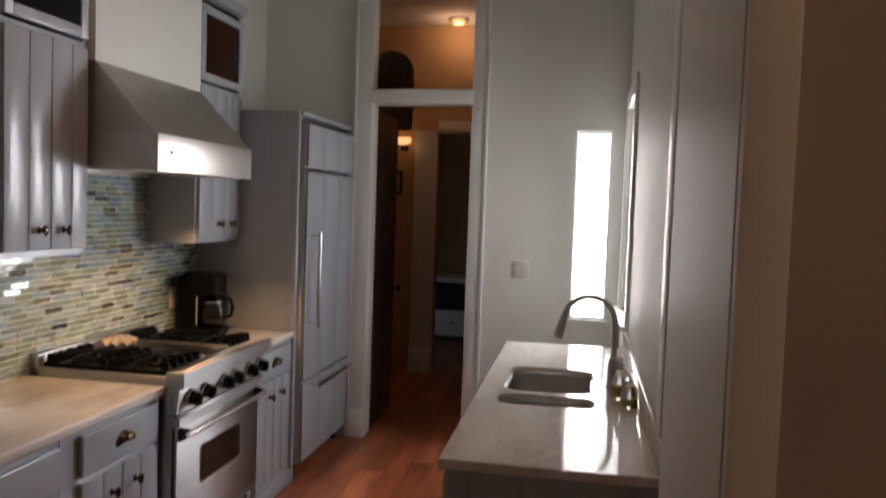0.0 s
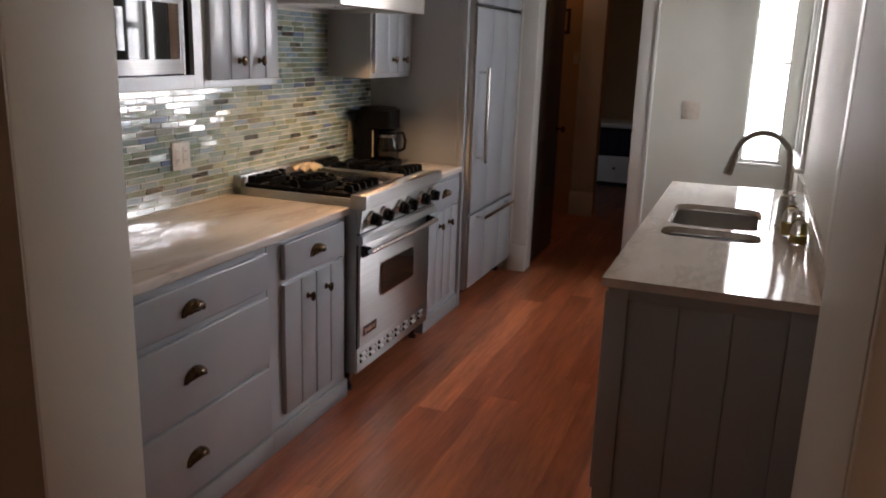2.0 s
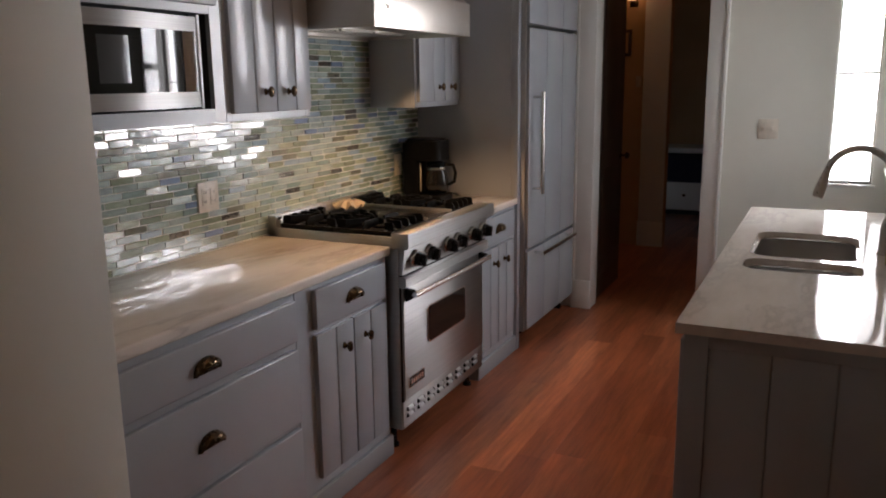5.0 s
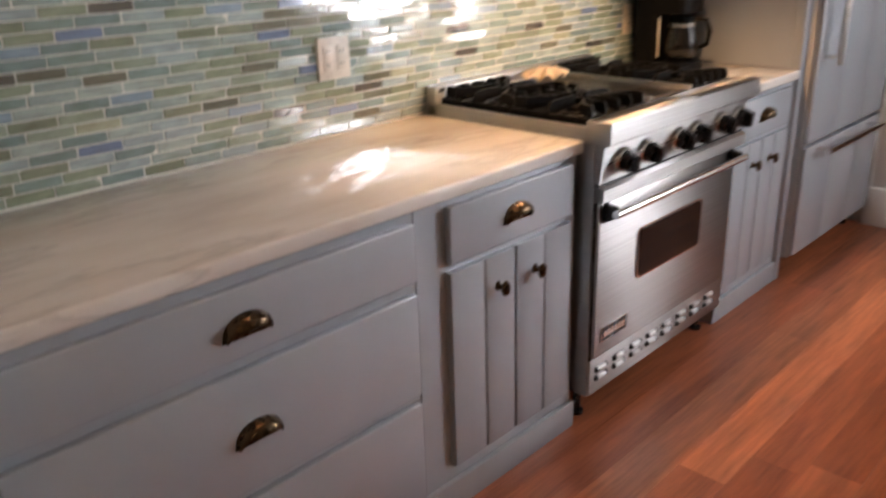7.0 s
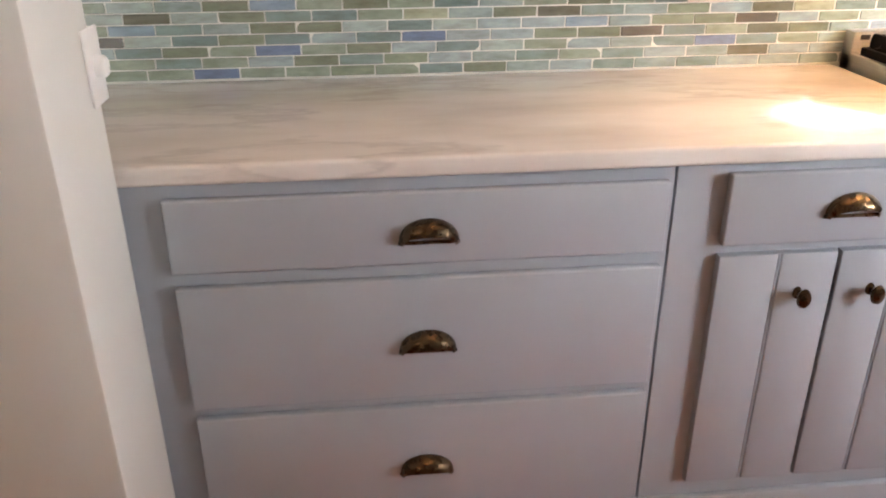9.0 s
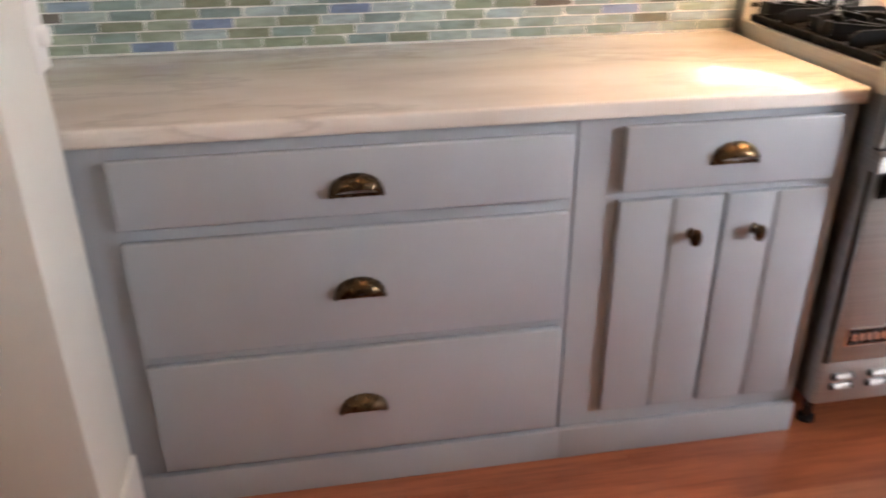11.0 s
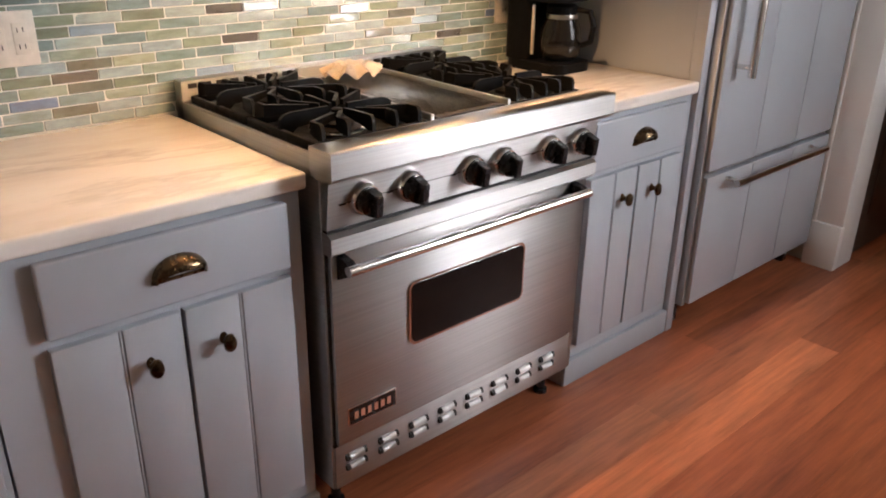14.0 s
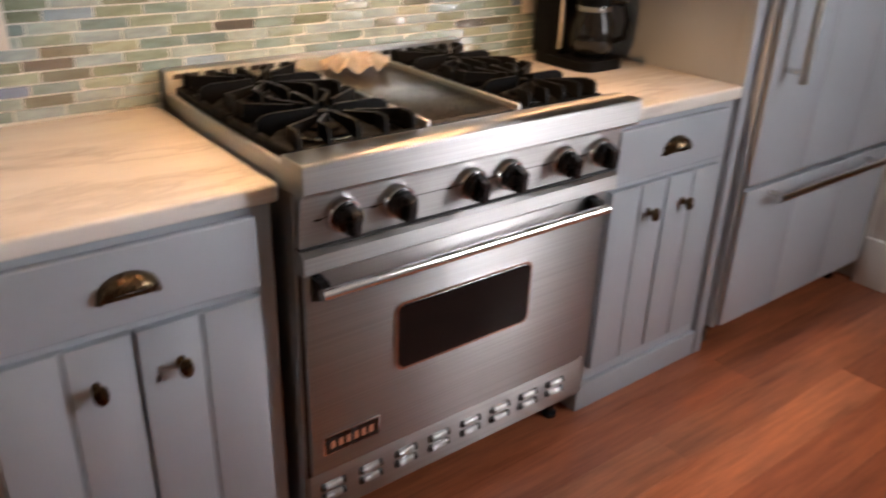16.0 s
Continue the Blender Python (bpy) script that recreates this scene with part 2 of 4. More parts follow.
LAMPGLASS = glow("lit_lamp_glass", (1.0, 0.50, 0.20), 2.0)
LENS = glow("lit_halogen_glass", (1.0, 0.70, 0.40), 8.0)
LAWN = paint("garden_ground", (0.05, 0.09, 0.03), (0.09, 0.12, 0.05), 0.8, 0.95, 0.5, 20)
ROOFING = paint("roof_board", (0.25, 0.24, 0.23), (0.32, 0.31, 0.30), 0.7, 0.9)


# ---------------------------------------------------------------- mesh helpers
def put_box(bm, x0, x1, y0, y1, z0, z1, bevel=0.0, seg=2):
    r = bmesh.ops.create_cube(bm, size=1.0)
    vs = r["verts"]
    for v in vs:
        v.co = Vector(((x0 + x1) / 2 + v.co.x * (x1 - x0), (y0 + y1) / 2 + v.co.y * (y1 - y0), (z0 + z1) / 2 + v.co.z * (z1 - z0)))
    if bevel > 0:
        es = list({e for v in vs for e in v.link_edges})
        bmesh.ops.bevel(bm, geom=es, offset=bevel, segments=seg, affect="EDGES", profile=0.5)
    return bm


def box(x0, x1, y0, y1, z0, z1, bevel=0.0, seg=2):
    return put_box(bmesh.new(), x0, x1, y0, y1, z0, z1, bevel, seg)


def put_rod(bm, a, b, r, n=12, r2=None):
    a, b = Vector(a), Vector(b)
    d = b - a
    m = Matrix.Translation((a + b) / 2) @ d.to_track_quat("Z", "Y").to_matrix().to_4x4()
    bmesh.ops.create_cone(bm, cap_ends=True, segments=n, radius1=r, radius2=r if r2 is None else r2, depth=d.length, matrix=m)
    return bm


def rod(a, b, r, n=12, r2=None):
    return put_rod(bmesh.new(), a, b, r, n, r2)


def put_lathe(bm, profile, m, n=20):
    """Turn (radius, height) pairs round the local z of m."""
    rings = []
    for r, h in profile:
        rings.append([bm.verts.new(m @ Vector((r * math.cos(2 * math.pi * i / n), r * math.sin(2 * math.pi * i / n), h))) for i in range(n)])
    for a, b in zip(rings, rings[1:]):
        for i in range(n):
            bm.faces.new((a[i], a[(i + 1) % n], b[(i + 1) % n], b[i]))
    bm.faces.new(rings[0][::-1])
    bm.faces.new(rings[-1])
    return bm


def lathe(profile, m, n=20):
    return put_lathe(bmesh.new(), profile, m, n)


def put_tube(bm, pts, r, n=10):
    pts = [Vector(p) for p in pts]
    rings = []
    for i, p in enumerate(pts):
        d = (pts[min(i + 1, len(pts) - 1)] - pts[max(i - 1, 0)]).normalized()
        q = d.to_track_quat("Z", "Y")
        rr = r[i] if isinstance(r, (list, tuple)) else r
        rings.append([bm.verts.new(p + q @ Vector((rr * math.cos(2 * math.pi * k / n), rr * math.sin(2 * math.pi * k / n), 0))) for k in range(n)])
    for a, b in zip(rings, rings[1:]):
        best = min(range(n), key=lambda s: (a[0].co - b[s].co).length)
        for k in range(n):
            bm.faces.new((a[k], a[(k + 1) % n], b[(k + 1 + best) % n], b[(k + best) % n]))
    bm.faces.new(rings[0][::-1])
    bm.faces.new(rings[-1])
    return bm


def put_prism(bm, pts, axis, lo, hi):
    """Extrude an outline: pts are pairs in the two other axes, in x, y, z order."""
    def at(p, h):
        c = list(p)
        c.insert(axis, h)
        return bm.verts.new(c)
    a, b = [at(p, lo) for p in pts], [at(p, hi) for p in pts]
    n = len(pts)
    for i in range(n):
        bm.faces.new((a[i], a[(i + 1) % n], b[(i + 1) % n], b[i]))
    bm.faces.new(a[::-1])
    bm.faces.new(b)
    bmesh.ops.recalc_face_normals(bm, faces=bm.faces[:])
    return bm


def prism(pts, axis, lo, hi):
    return put_prism(bmesh.new(), pts, axis, lo, hi)


def rounded(x0, x1, y0, y1, r, n=6):
    pts = []
    for cx, cy, a0 in ((x1 - r, y1 - r, 0), (x0 + r, y1 - r, 90), (x0 + r, y0 + r, 180), (x1 - r, y0 + r, 270)):
        for i in range(n + 1):
            a = radians(a0 + 90 * i / n)
            pts.append((cx + r * math.cos(a), cy + r * math.sin(a)))
    return pts


def thing(name, place, label, category, group="", kind=""):
    ob = new(name)
    ob.location = place
    ob.empty_display_size = 0.05
    return tagged(ob, label, category, group, kind)


def world_place(ob):
    p = Vector((0, 0, 0))
    while ob:
        p += ob.location
        ob = ob.parent
    return p


def mesh_of(name, bm, material, smooth=True):
    bmesh.ops.recalc_face_normals(bm, faces=bm.faces[:])
    me = bpy.data.meshes.new(name)
    bm.to_mesh(me)
    bm.free()
    if material:
        me.materials.append(material)
    if smooth:
        for f in me.polygons:
            f.use_smooth = True
        me.set_sharp_from_angle(angle=radians(35))
    return me


def part(name, bm, material, parent, label="", smooth=True):
    """One mesh under a thing or a part; bm is in world metres."""
    base = world_place(parent)
    for v in bm.verts:
        v.co -= base
    ob = new(name, mesh_of(name, bm, material, smooth))
    ob.parent = parent
    if label:
        ob["label"] = label
    return ob


def solid(name, bm, material, label, category, kind="", group="", smooth=True):
    """One top-level thing that is a single mesh, with its origin at its base."""
    zs = min(v.co.z for v in bm.verts)
    c = Vector((sum(v.co.x for v in bm.verts) / len(bm.verts), sum(v.co.y for v in bm.verts) / len(bm.verts), zs))
    for v in bm.verts:
        v.co -= c
    ob = new(name, mesh_of(name, bm, material, smooth))
    ob.location = c
    return tagged(ob, label, category, group, kind)


def structure(name, boxes, material, label, category, bevel=0.0):
    bm = bmesh.new()
    for b in boxes:
        put_box(bm, *b, bevel)
    return solid(name, bm, material, label, category, "structure")


# ---------------------------------------------------------------- setting: walls, ceiling
structure("wall_west", [(WALL_X - 0.14, WALL_X, PIER_Y0, END_Y, 0, CEIL)], PLASTER, "painted plaster wall behind the range and cabinets", "wall")
pier = bmesh.new()
put_box(pier, 0.006, PIER_X, PIER_Y0, PIER_Y1, 0, CEIL, 0.008, 2)
put_box(pier, -2.6, 0.006, PIER_Y0, ALCOVE_Y, 0, CEIL)
solid("wall_pier", pier, PLASTER, "off-white plaster pier beside the wide opening", "wall", "structure")
jamb = bmesh.new()
put_prism(jamb, [(4.2, PIER_Y0), (JAMB_X, PIER_Y0), (JAMB_X, 0.355)] + [(JAMB_X + 0.025 - 0.025 * math.cos(radians(a)), 0.355 + 0.025 * math.sin(radians(a))) for a in (15, 30, 45, 60, 75, 90)] + [(RIGHT_X + 0.02, 0.38), (4.2, 0.38)], 2, 0, CEIL)
solid("wall_jamb", jamb, PLASTER, "off-white plaster side of the wide opening, rounded corner", "wall", "structure")
structure("opening_header", [(PIER_X, JAMB_X, PIER_Y0, PIER_Y1, 3.05, CEIL)], PLASTER, "plaster header over the wide opening", "wall")
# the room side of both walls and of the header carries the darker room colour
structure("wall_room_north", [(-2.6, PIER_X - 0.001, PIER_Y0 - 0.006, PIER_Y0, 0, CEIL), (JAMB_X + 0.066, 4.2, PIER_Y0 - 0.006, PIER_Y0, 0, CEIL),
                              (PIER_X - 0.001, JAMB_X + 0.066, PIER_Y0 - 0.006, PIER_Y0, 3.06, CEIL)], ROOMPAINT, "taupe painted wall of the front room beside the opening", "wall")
# window wall with its opening
WY0, WY1, WZ0, WZ1 = 3.24, 4.03, 1.05, 2.36
structure("wall_east", [(RIGHT_X, RIGHT_X + 0.16, 0.38, WY0, 0, CEIL), (RIGHT_X, RIGHT_X + 0.16, WY1, END_Y + 0.15, 0, CEIL),
                        (RIGHT_X, RIGHT_X + 0.16, WY0, WY1, 0, WZ0), (RIGHT_X, RIGHT_X + 0.16, WY0, WY1, WZ1, CEIL)],
          PLASTER, "off-white plaster wall with a tall window", "wall")
# end wall with doorway, transom and narrow window
DX0, DX1, DZ1, TZ0, TZ1 = 0.15, 0.88, 2.39, 2.49, 3.16
NX0, NX1, NZ0, NZ1 = 1.59, 1.83, 0.945, 2.225
e0, e1 = END_Y, END_Y + 0.15
structure("wall_north", [(WALL_X - 0.14, DX0, e0, e1, 0, CEIL), (DX0, DX1, e0, e1, TZ1, CEIL), (DX1, NX0, e0, e1, 0, CEIL),
                         (NX0, NX1, e0, e1, 0, NZ0), (NX0, NX1, e0, e1, NZ1, CEIL), (NX1, RIGHT_X, e0, e1, 0, CEIL)],
          PLASTER, "pale plaster wall with a doorway and transom", "wall")
structure("ceiling", [(-2.7, 4.3, -4.7, END_Y + 0.15, CEIL, CEIL + 0.1)], CEILING, "plain white plaster ceiling", "ceiling")
structure("ceiling_hall", [(-1.5, 1.95, END_Y + 0.15, 9.4, 3.45, 3.6)], CEILING, "plain hall ceiling under warm light", "ceiling")
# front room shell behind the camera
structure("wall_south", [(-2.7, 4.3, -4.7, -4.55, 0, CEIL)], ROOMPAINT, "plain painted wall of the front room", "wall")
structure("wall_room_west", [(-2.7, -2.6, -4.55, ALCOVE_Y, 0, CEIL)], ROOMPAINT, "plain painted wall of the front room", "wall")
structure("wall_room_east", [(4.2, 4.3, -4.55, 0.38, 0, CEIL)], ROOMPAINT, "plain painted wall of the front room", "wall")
# hall shell
structure("wall_hall_west", [(-0.62, -0.5, e1, HALL_Y, 0, 3.45)], HALLPAINT, "dim ochre wall of the hall", "wall")
structure("wall_hall_east", [(1.16, 1.28, e1, 9.3, 0, 3.45)], HALLPAINT, "dim ochre wall of the hall", "wall")
arch = bmesh.new()
put_box(arch, -0.62, -0.02, HALL_Y, HALL_Y + 0.14, 0, 2.42)
put_box(arch, 0.21, 1.16, HALL_Y, HALL_Y + 0.14, 2.42, 3.45)
put_box(arch, -0.02, 0.21, HALL_Y, HALL_Y + 0.14, 0, 3.45)
put_prism(arch, [(-0.62, 3.45), (-0.02, 3.45), (-0.02, 2.42), (-0.06, 2.42)] + [(-0.30 + 0.24 * math.cos(radians(a)), 2.98 + 0.24 * math.sin(radians(a))) for a in range(0, 181, 20)] + [(-0.54, 2.42), (-0.62, 2.42)], 1, HALL_Y, HALL_Y + 0.14)
solid("wall_hall_north", arch, HALLPAINT, "ochre hall wall with arched transom and doorway", "wall", "structure")
structure("wall_bedroom", [(-1.5, 1.28, 9.3, 9.4, 0, 3.45), (-1.5, -1.4, HALL_Y, 9.3, 0, 3.45)], HALLPAINT, "dim ochre wall of the far room", "wall")


# ---------------------------------------------------------------- trim
def casing(name, boxes, label):
    t = thing(name, (boxes[0][0], boxes[0][2], boxes[0][4]), label, "trim", kind="structure")
    names = ("side_board", "side_board", "head_board", "transom_bar", "plinth_block", "plinth_block", "bead", "bead")
    for n, b in zip(names, boxes):
        part(n, box(*b, 0.004), TRIM, t)
    return t


c0, c1 = END_Y - 0.022, END_Y
casing("door_trim", [(0.03, DX0 + 0.012, c0, c1, 0.2, TZ1 + 0.11), (DX1 - 0.012, 0.985, c0, c1, 0.2, TZ1 + 0.11),
                     (0.03 + 0.13, 0.985 - 0.116, c0, c1, TZ1 - 0.01, TZ1 + 0.11), (DX0, DX1, c0 - 0.004, e1, DZ1, TZ0),
                     (0.024, DX0 + 0.014, c0 - 0.014, c1, 0, 0.2), (DX1 - 0.014, 0.991, c0 - 0.014, c1, 0, 0.2),
                     (0.03, 0.05, c0 - 0.012, c0, 0.2, TZ1 + 0.11), (0.965, 0.985, c0 - 0.012, c0, 0.2, TZ1 + 0.11)],
       "white painted wooden door casing with plinth blocks")
casing("door_lining", [(DX0, DX0 + 0.012, c1, e1, 0, DZ1), (DX1 - 0.012, DX1, c1, e1, 0, DZ1), (DX0, DX1, c1, e1, TZ1 - 0.012, TZ1)],
       "white painted doorway lining")
casing("hall_door_trim", [(-0.02, 0.21, HALL_Y - 0.022, HALL_Y, 0.24, 2.42), (1.10, 1.16, HALL_Y - 0.022, HALL_Y, 0, 2.42), (0.21, 1.10, HALL_Y - 0.022, HALL_Y, 2.40, 2.52),
                          (0.21, 1.16, HALL_Y, HALL_Y + 0.14, 2.40, 2.415), (-0.026, 0.216, HALL_Y - 0.036, HALL_Y, 0, 0.24)],
       "white painted casing of the far doorway")


def skirting(name, x0, x1, y0, y1, h=0.19):
    t = thing(name, (x0, y0, 0), "white painted wooden baseboard along the wall", "baseboard", kind="structure")
    part("board", box(x0, x1, y0, y1, 0, h, 0.003), TRIM, t)
    return t


skirting("baseboard", 0.991, RIGHT_X, END_Y - 0.016, END_Y)
skirting("baseboard", 0.03, PIER_X + 0.014, PIER_Y1, PIER_Y1 + 0.014)
skirting("baseboard", PIER_X, PIER_X + 0.014, PIER_Y0, PIER_Y1)
skirting("baseboard", JAMB_X - 0.014, JAMB_X, PIER_Y0, 0.34)
skirting("baseboard", -2.6, PIER_X, PIER_Y0 - 0.014, PIER_Y0)
skirting("baseboard", JAMB_X, 4.2, PIER_Y0 - 0.014, PIER_Y0)
tagged(solid("opening_casing", box(JAMB_X + 0.002, JAMB_X + 0.064, PIER_Y0 - 0.024, PIER_Y0, 0.19, 3.05, 0.005), TRIM, "white painted casing board beside the wide opening", "trim", "structure"))


solid("wall_trim", box(RIGHT_X - 0.02, RIGHT_X - 0.001, 1.06, 1.20, 1.012, 2.9, 0.005), TRIM, "white painted upright trim board on the window wall", "trim", "structure")


# ---------------------------------------------------------------- windows
def window_side():
    t = thing("window_1", (RIGHT_X, (WY0 + WY1) / 2, WZ0), "tall white double-hung window flooded with daylight", "window", kind="structure")
    a, b = RIGHT_X - 0.02, RIGHT_X
    fr = bmesh.new()
    put_box(fr, a, b, WY0 - 0.09, WY0, WZ0 - 0.02, WZ1 + 0.1, 0.004)
    put_box(fr, a, b, WY1, min(WY1 + 0.09, END_Y - 0.002), WZ0 - 0.02, WZ1 + 0.1, 0.004)
    put_box(fr, a, b, WY0, WY1, WZ1, WZ1 + 0.1, 0.004)
    part("window_casing", fr, TRIM, t)
    part("window_sill", box(RIGHT_X - 0.045, RIGHT_X + 0.10, WY0 - 0.1, min(WY1 + 0.09, END_Y - 0.002), WZ0 - 0.025, WZ0, 0.006), TRIM, t)
    for z0, z1, x in ((WZ0, 1.72, RIGHT_X + 0.055), (1.69, WZ1, RIGHT_X + 0.09)):
        sash = bmesh.new()
        put_box(sash, x, x + 0.03, WY0, WY0 + 0.04, z0, z1, 0.003)
        put_box(sash, x, x + 0.03, WY1 - 0.04, WY1, z0, z1, 0.003)
        put_box(sash, x, x + 0.03, WY0 + 0.04, WY1 - 0.04, z0, z0 + 0.045, 0.003)
        put_box(sash, x, x + 0.03, WY0 + 0.04, WY1 - 0.04, z1 - 0.04, z1, 0.003)
        s = part("sash", sash, TRIM, t)
        g = part("pane", box(x + 0.012, x + 0.016, WY0 + 0.04, WY1 - 0.04, z0 + 0.045, z1 - 0.04), GLASS, s)
        g.visible_shadow = False


def window_end():
    t = thing("window_2", ((NX0 + NX1) / 2, END_Y, NZ0), "narrow tall white sash window glaring with daylight", "window", kind="structure")
    part("window_sill", box(NX0 - 0.02, NX1 + 0.02, END_Y - 0.012, END_Y + 0.10, NZ0 - 0.018, NZ0, 0.004), TRIM, t)
    for z0, z1, y in ((NZ0, 1.60, END_Y + 0.05), (1.585, NZ1, END_Y + 0.085)):
        sash = bmesh.new()
        put_box(sash, NX0, NX0 + 0.012, y, y + 0.03, z0, z1, 0.003)
        put_box(sash, NX1 - 0.012, NX1, y, y + 0.03, z0, z1, 0.003)
        put_box(sash, NX0 + 0.012, NX1 - 0.012, y, y + 0.03, z0, z0 + 0.014, 0.003)
        put_box(sash, NX0 + 0.012, NX1 - 0.012, y, y + 0.03, z1 - 0.014, z1, 0.003)
        s = part("sash", sash, TRIM, t)
        g = part("pane", box(NX0 + 0.012, NX1 - 0.012, y + 0.012, y + 0.016, z0 + 0.014, z1 - 0.014), GLASS, s)
        g.visible_shadow = False


window_side()
window_end()


# ---------------------------------------------------------------- hardware
def cup_pull(parent, y, z, w=0.106, x=0.0):
    """Half-dome bin pull on a face that looks along +x."""
    bm = bmesh.new()
    n, k = 14, 6
    rows = []
    for j in range(k + 1):
        a = radians(90 * j / k)
        row = []
        for i in range(n + 1):
            b = radians(180 * i / n)
            row.append(bm.verts.new((x + 0.032 * math.sin(a) * (0.30 + 0.70 * math.sin(b)), y - math.cos(b) * w / 2 * (0.72 + 0.28 * math.cos(a * 0.6)), z - 0.018 + 0.046 * math.sin(b) ** 0.8 * math.cos(a * 0.66))))
        rows.append(row)
    for p, q in zip(rows, rows[1:]):
        for i in range(n):
            bm.faces.new((p[i], p[i + 1], q[i + 1], q[i]))
    bmesh.ops.remove_doubles(bm, verts=bm.verts[:], dist=0.0004)
    bmesh.ops.solidify(bm, geom=bm.faces[:], thickness=0.003)
    put_box(bm, x, x + 0.003, y - w / 2 - 0.004, y + w / 2 + 0.004, z - 0.021, z - 0.013, 0.001)
    return part("cup_pull", bm, BRASS, parent, "antique brass cup pull")


def knob(parent, y, z, x=0.0, r=0.017):
    m = Matrix.Translation((x, y, z)) @ Matrix.Rotation(radians(90), 4, "Y")
    m = m @ Matrix.Diagonal((1.25, 0.85, 1, 1))
    return part("knob", lathe([(0.011, 0.0), (0.010, 0.004), (0.006, 0.008), (0.006, 0.016), (r * 0.8, 0.021), (r, 0.027), (r * 0.86, 0.033), (r * 0.4, 0.036)], m, 18), BRASS, parent, "oval antique brass knob")


def drawer(parent, y0, y1, z0, z1, pull, x=0.0):
    d = part("drawer_front", box(x - 0.019, x + 0.002, y0, y1, z0, z1, 0.0045, 3), CAB, parent)
    cup_pull(d, pull[0], pull[1], x=x)
    return d


def board_door(parent, y0, y1, z0, z1, splits, knob_at, x=0.0, thick=0.02, material=None):
    """Door of upright boards with grooves between them."""
    material = material or CAB
    d = part("door", box(x - thick, x - 0.006, y0, y1, z0, z1), material, parent)
    edges = [y0, *splits, y1]
    for a, b in zip(edges, edges[1:]):
        part("board", box(x - 0.012, x, a + (0.0038 if a != y0 else 0), b - (0.0038 if b != y1 else 0), z0, z1, 0.004), material, d)
    for sp in splits:
        part("bead", rod((x - 0.0045, sp, z0 + 0.002), (x - 0.0045, sp, z1 - 0.002), 0.0024, 8), material, d)
    if knob_at:
        knob(d, knob_at[0], knob_at[1], x)
    return d


# ---------------------------------------------------------------- base cabinets
FACE = -0.020


def carcass(t, y0, y1, z1=0.876):
    """Box body, and the face frame that the overlay fronts lie on."""
    part("body", box(TILE_X, FACE - 0.02, y0, y1, 0.0, z1), CAB, t)
    part("face_frame", box(FACE - 0.02, FACE, y0, y1, 0, z1, 0.001, 1), CAB, t)


def base_drawers():
    t = thing("drawer_cabinet", (-0.3, 0.48, 0), "grey painted base cabinet with three wide drawers", "cabinet", "base cabinets")
    y0, y1 = ALCOVE_Y, 0.9585
    carcass(t, y0, y1)
    drawer(t, 0.030, 0.945, 0.707, 0.850, (0.497, 0.768))
    drawer(t, 0.030, 0.945, 0.410, 0.677, (0.492, 0.535))
    drawer(t, 0.030, 0.945, 0.104, 0.386, (0.486, 0.235))
    part("base_board", box(FACE, -0.002, y0, 0.9628, 0, 0.088, 0.003), CAB, t)


def base_doors(y0, y1, dy0, dy1, mid, drawer_y, label, splits):
    t = thing("door_cabinet", (-0.3, (y0 + y1) / 2, 0), label, "cabinet", "base cabinets")
    carcass(t, y0, y1)
    drawer(t, drawer_y[0], drawer_y[1], 0.712, 0.858, ((drawer_y[0] + drawer_y[1]) / 2 + 0.003, 0.783))
    board_door(t, dy0, mid - 0.004, 0.135, 0.690, splits[:1], (mid - 0.075, 0.603))
    board_door(t, mid + 0.004, dy1, 0.135, 0.690, splits[1:], (mid + 0.078, 0.603))
    part("base_board", box(FACE, -0.002, y0, y1, 0, 0.088, 0.003), CAB, t)
    return t


base_drawers()
base_doors(0.963, 1.592, 1.060, 1.552, 1.306, (1.060, 1.552), "grey base cabinet with one drawer and two board doors", [1.183, 1.430])
base_doors(2.520, 3.084, 2.566, 3.036, 2.800, (2.566, 3.036), "narrow grey base cabinet beside the refrigerator", [2.684, 2.918])


def slab(name, x0, x1, y0, y1, label):
    return solid(name, box(x0, x1, y0, y1, 0.877, TOP, 0.008, 3), MARBLE, label, "worktop")


slab("worktop", TILE_X, 0.002, ALCOVE_Y, 1.602, "polished beige-veined marble worktop on grey drawers")
slab("worktop", TILE_X, 0.002, 2.532, 3.084, "short polished marble worktop between range and refrigerator")


# ---------------------------------------------------------------- range
RY0, RY1 = 1.612, 2.500
LOUVRE_Y, LOUVRE_STEP = 1.677, 0.0998


def put_fin(bm, a, b, thick, outer):
    """Upright finger of a grate from a to b in plan; an outer one rises from the frame."""
    a, b = Vector((a[0], a[1], 0)), Vector((b[0], b[1], 0))
    d = b - a
    side = Vector((-d.y, d.x, 0)).normalized() * thick / 2
    if outer:
        prof = [(0, 0.950), (0, 0.988), (0.10, 0.998), (0.24, 1.002), (1.03, 1.002), (1.03, 0.974), (0.35, 0.966), (0.2, 0.950)]
    else:
        prof = [(-0.03, 0.974), (-0.03, 1.002), (1, 0.999), (1, 0.986)]
    rings = [[bm.verts.new(a + d * f + Vector((0, 0, z)) + side * k) for f, z in prof] for k in (-1, 1)]
    n = len(prof)
    for i in range(n):
        bm.faces.new((rings[0][i], rings[0][(i + 1) % n], rings[1][(i + 1) % n], rings[1][i]))
    bm.faces.new(rings[0][::-1])
    bm.faces.new(rings[1])


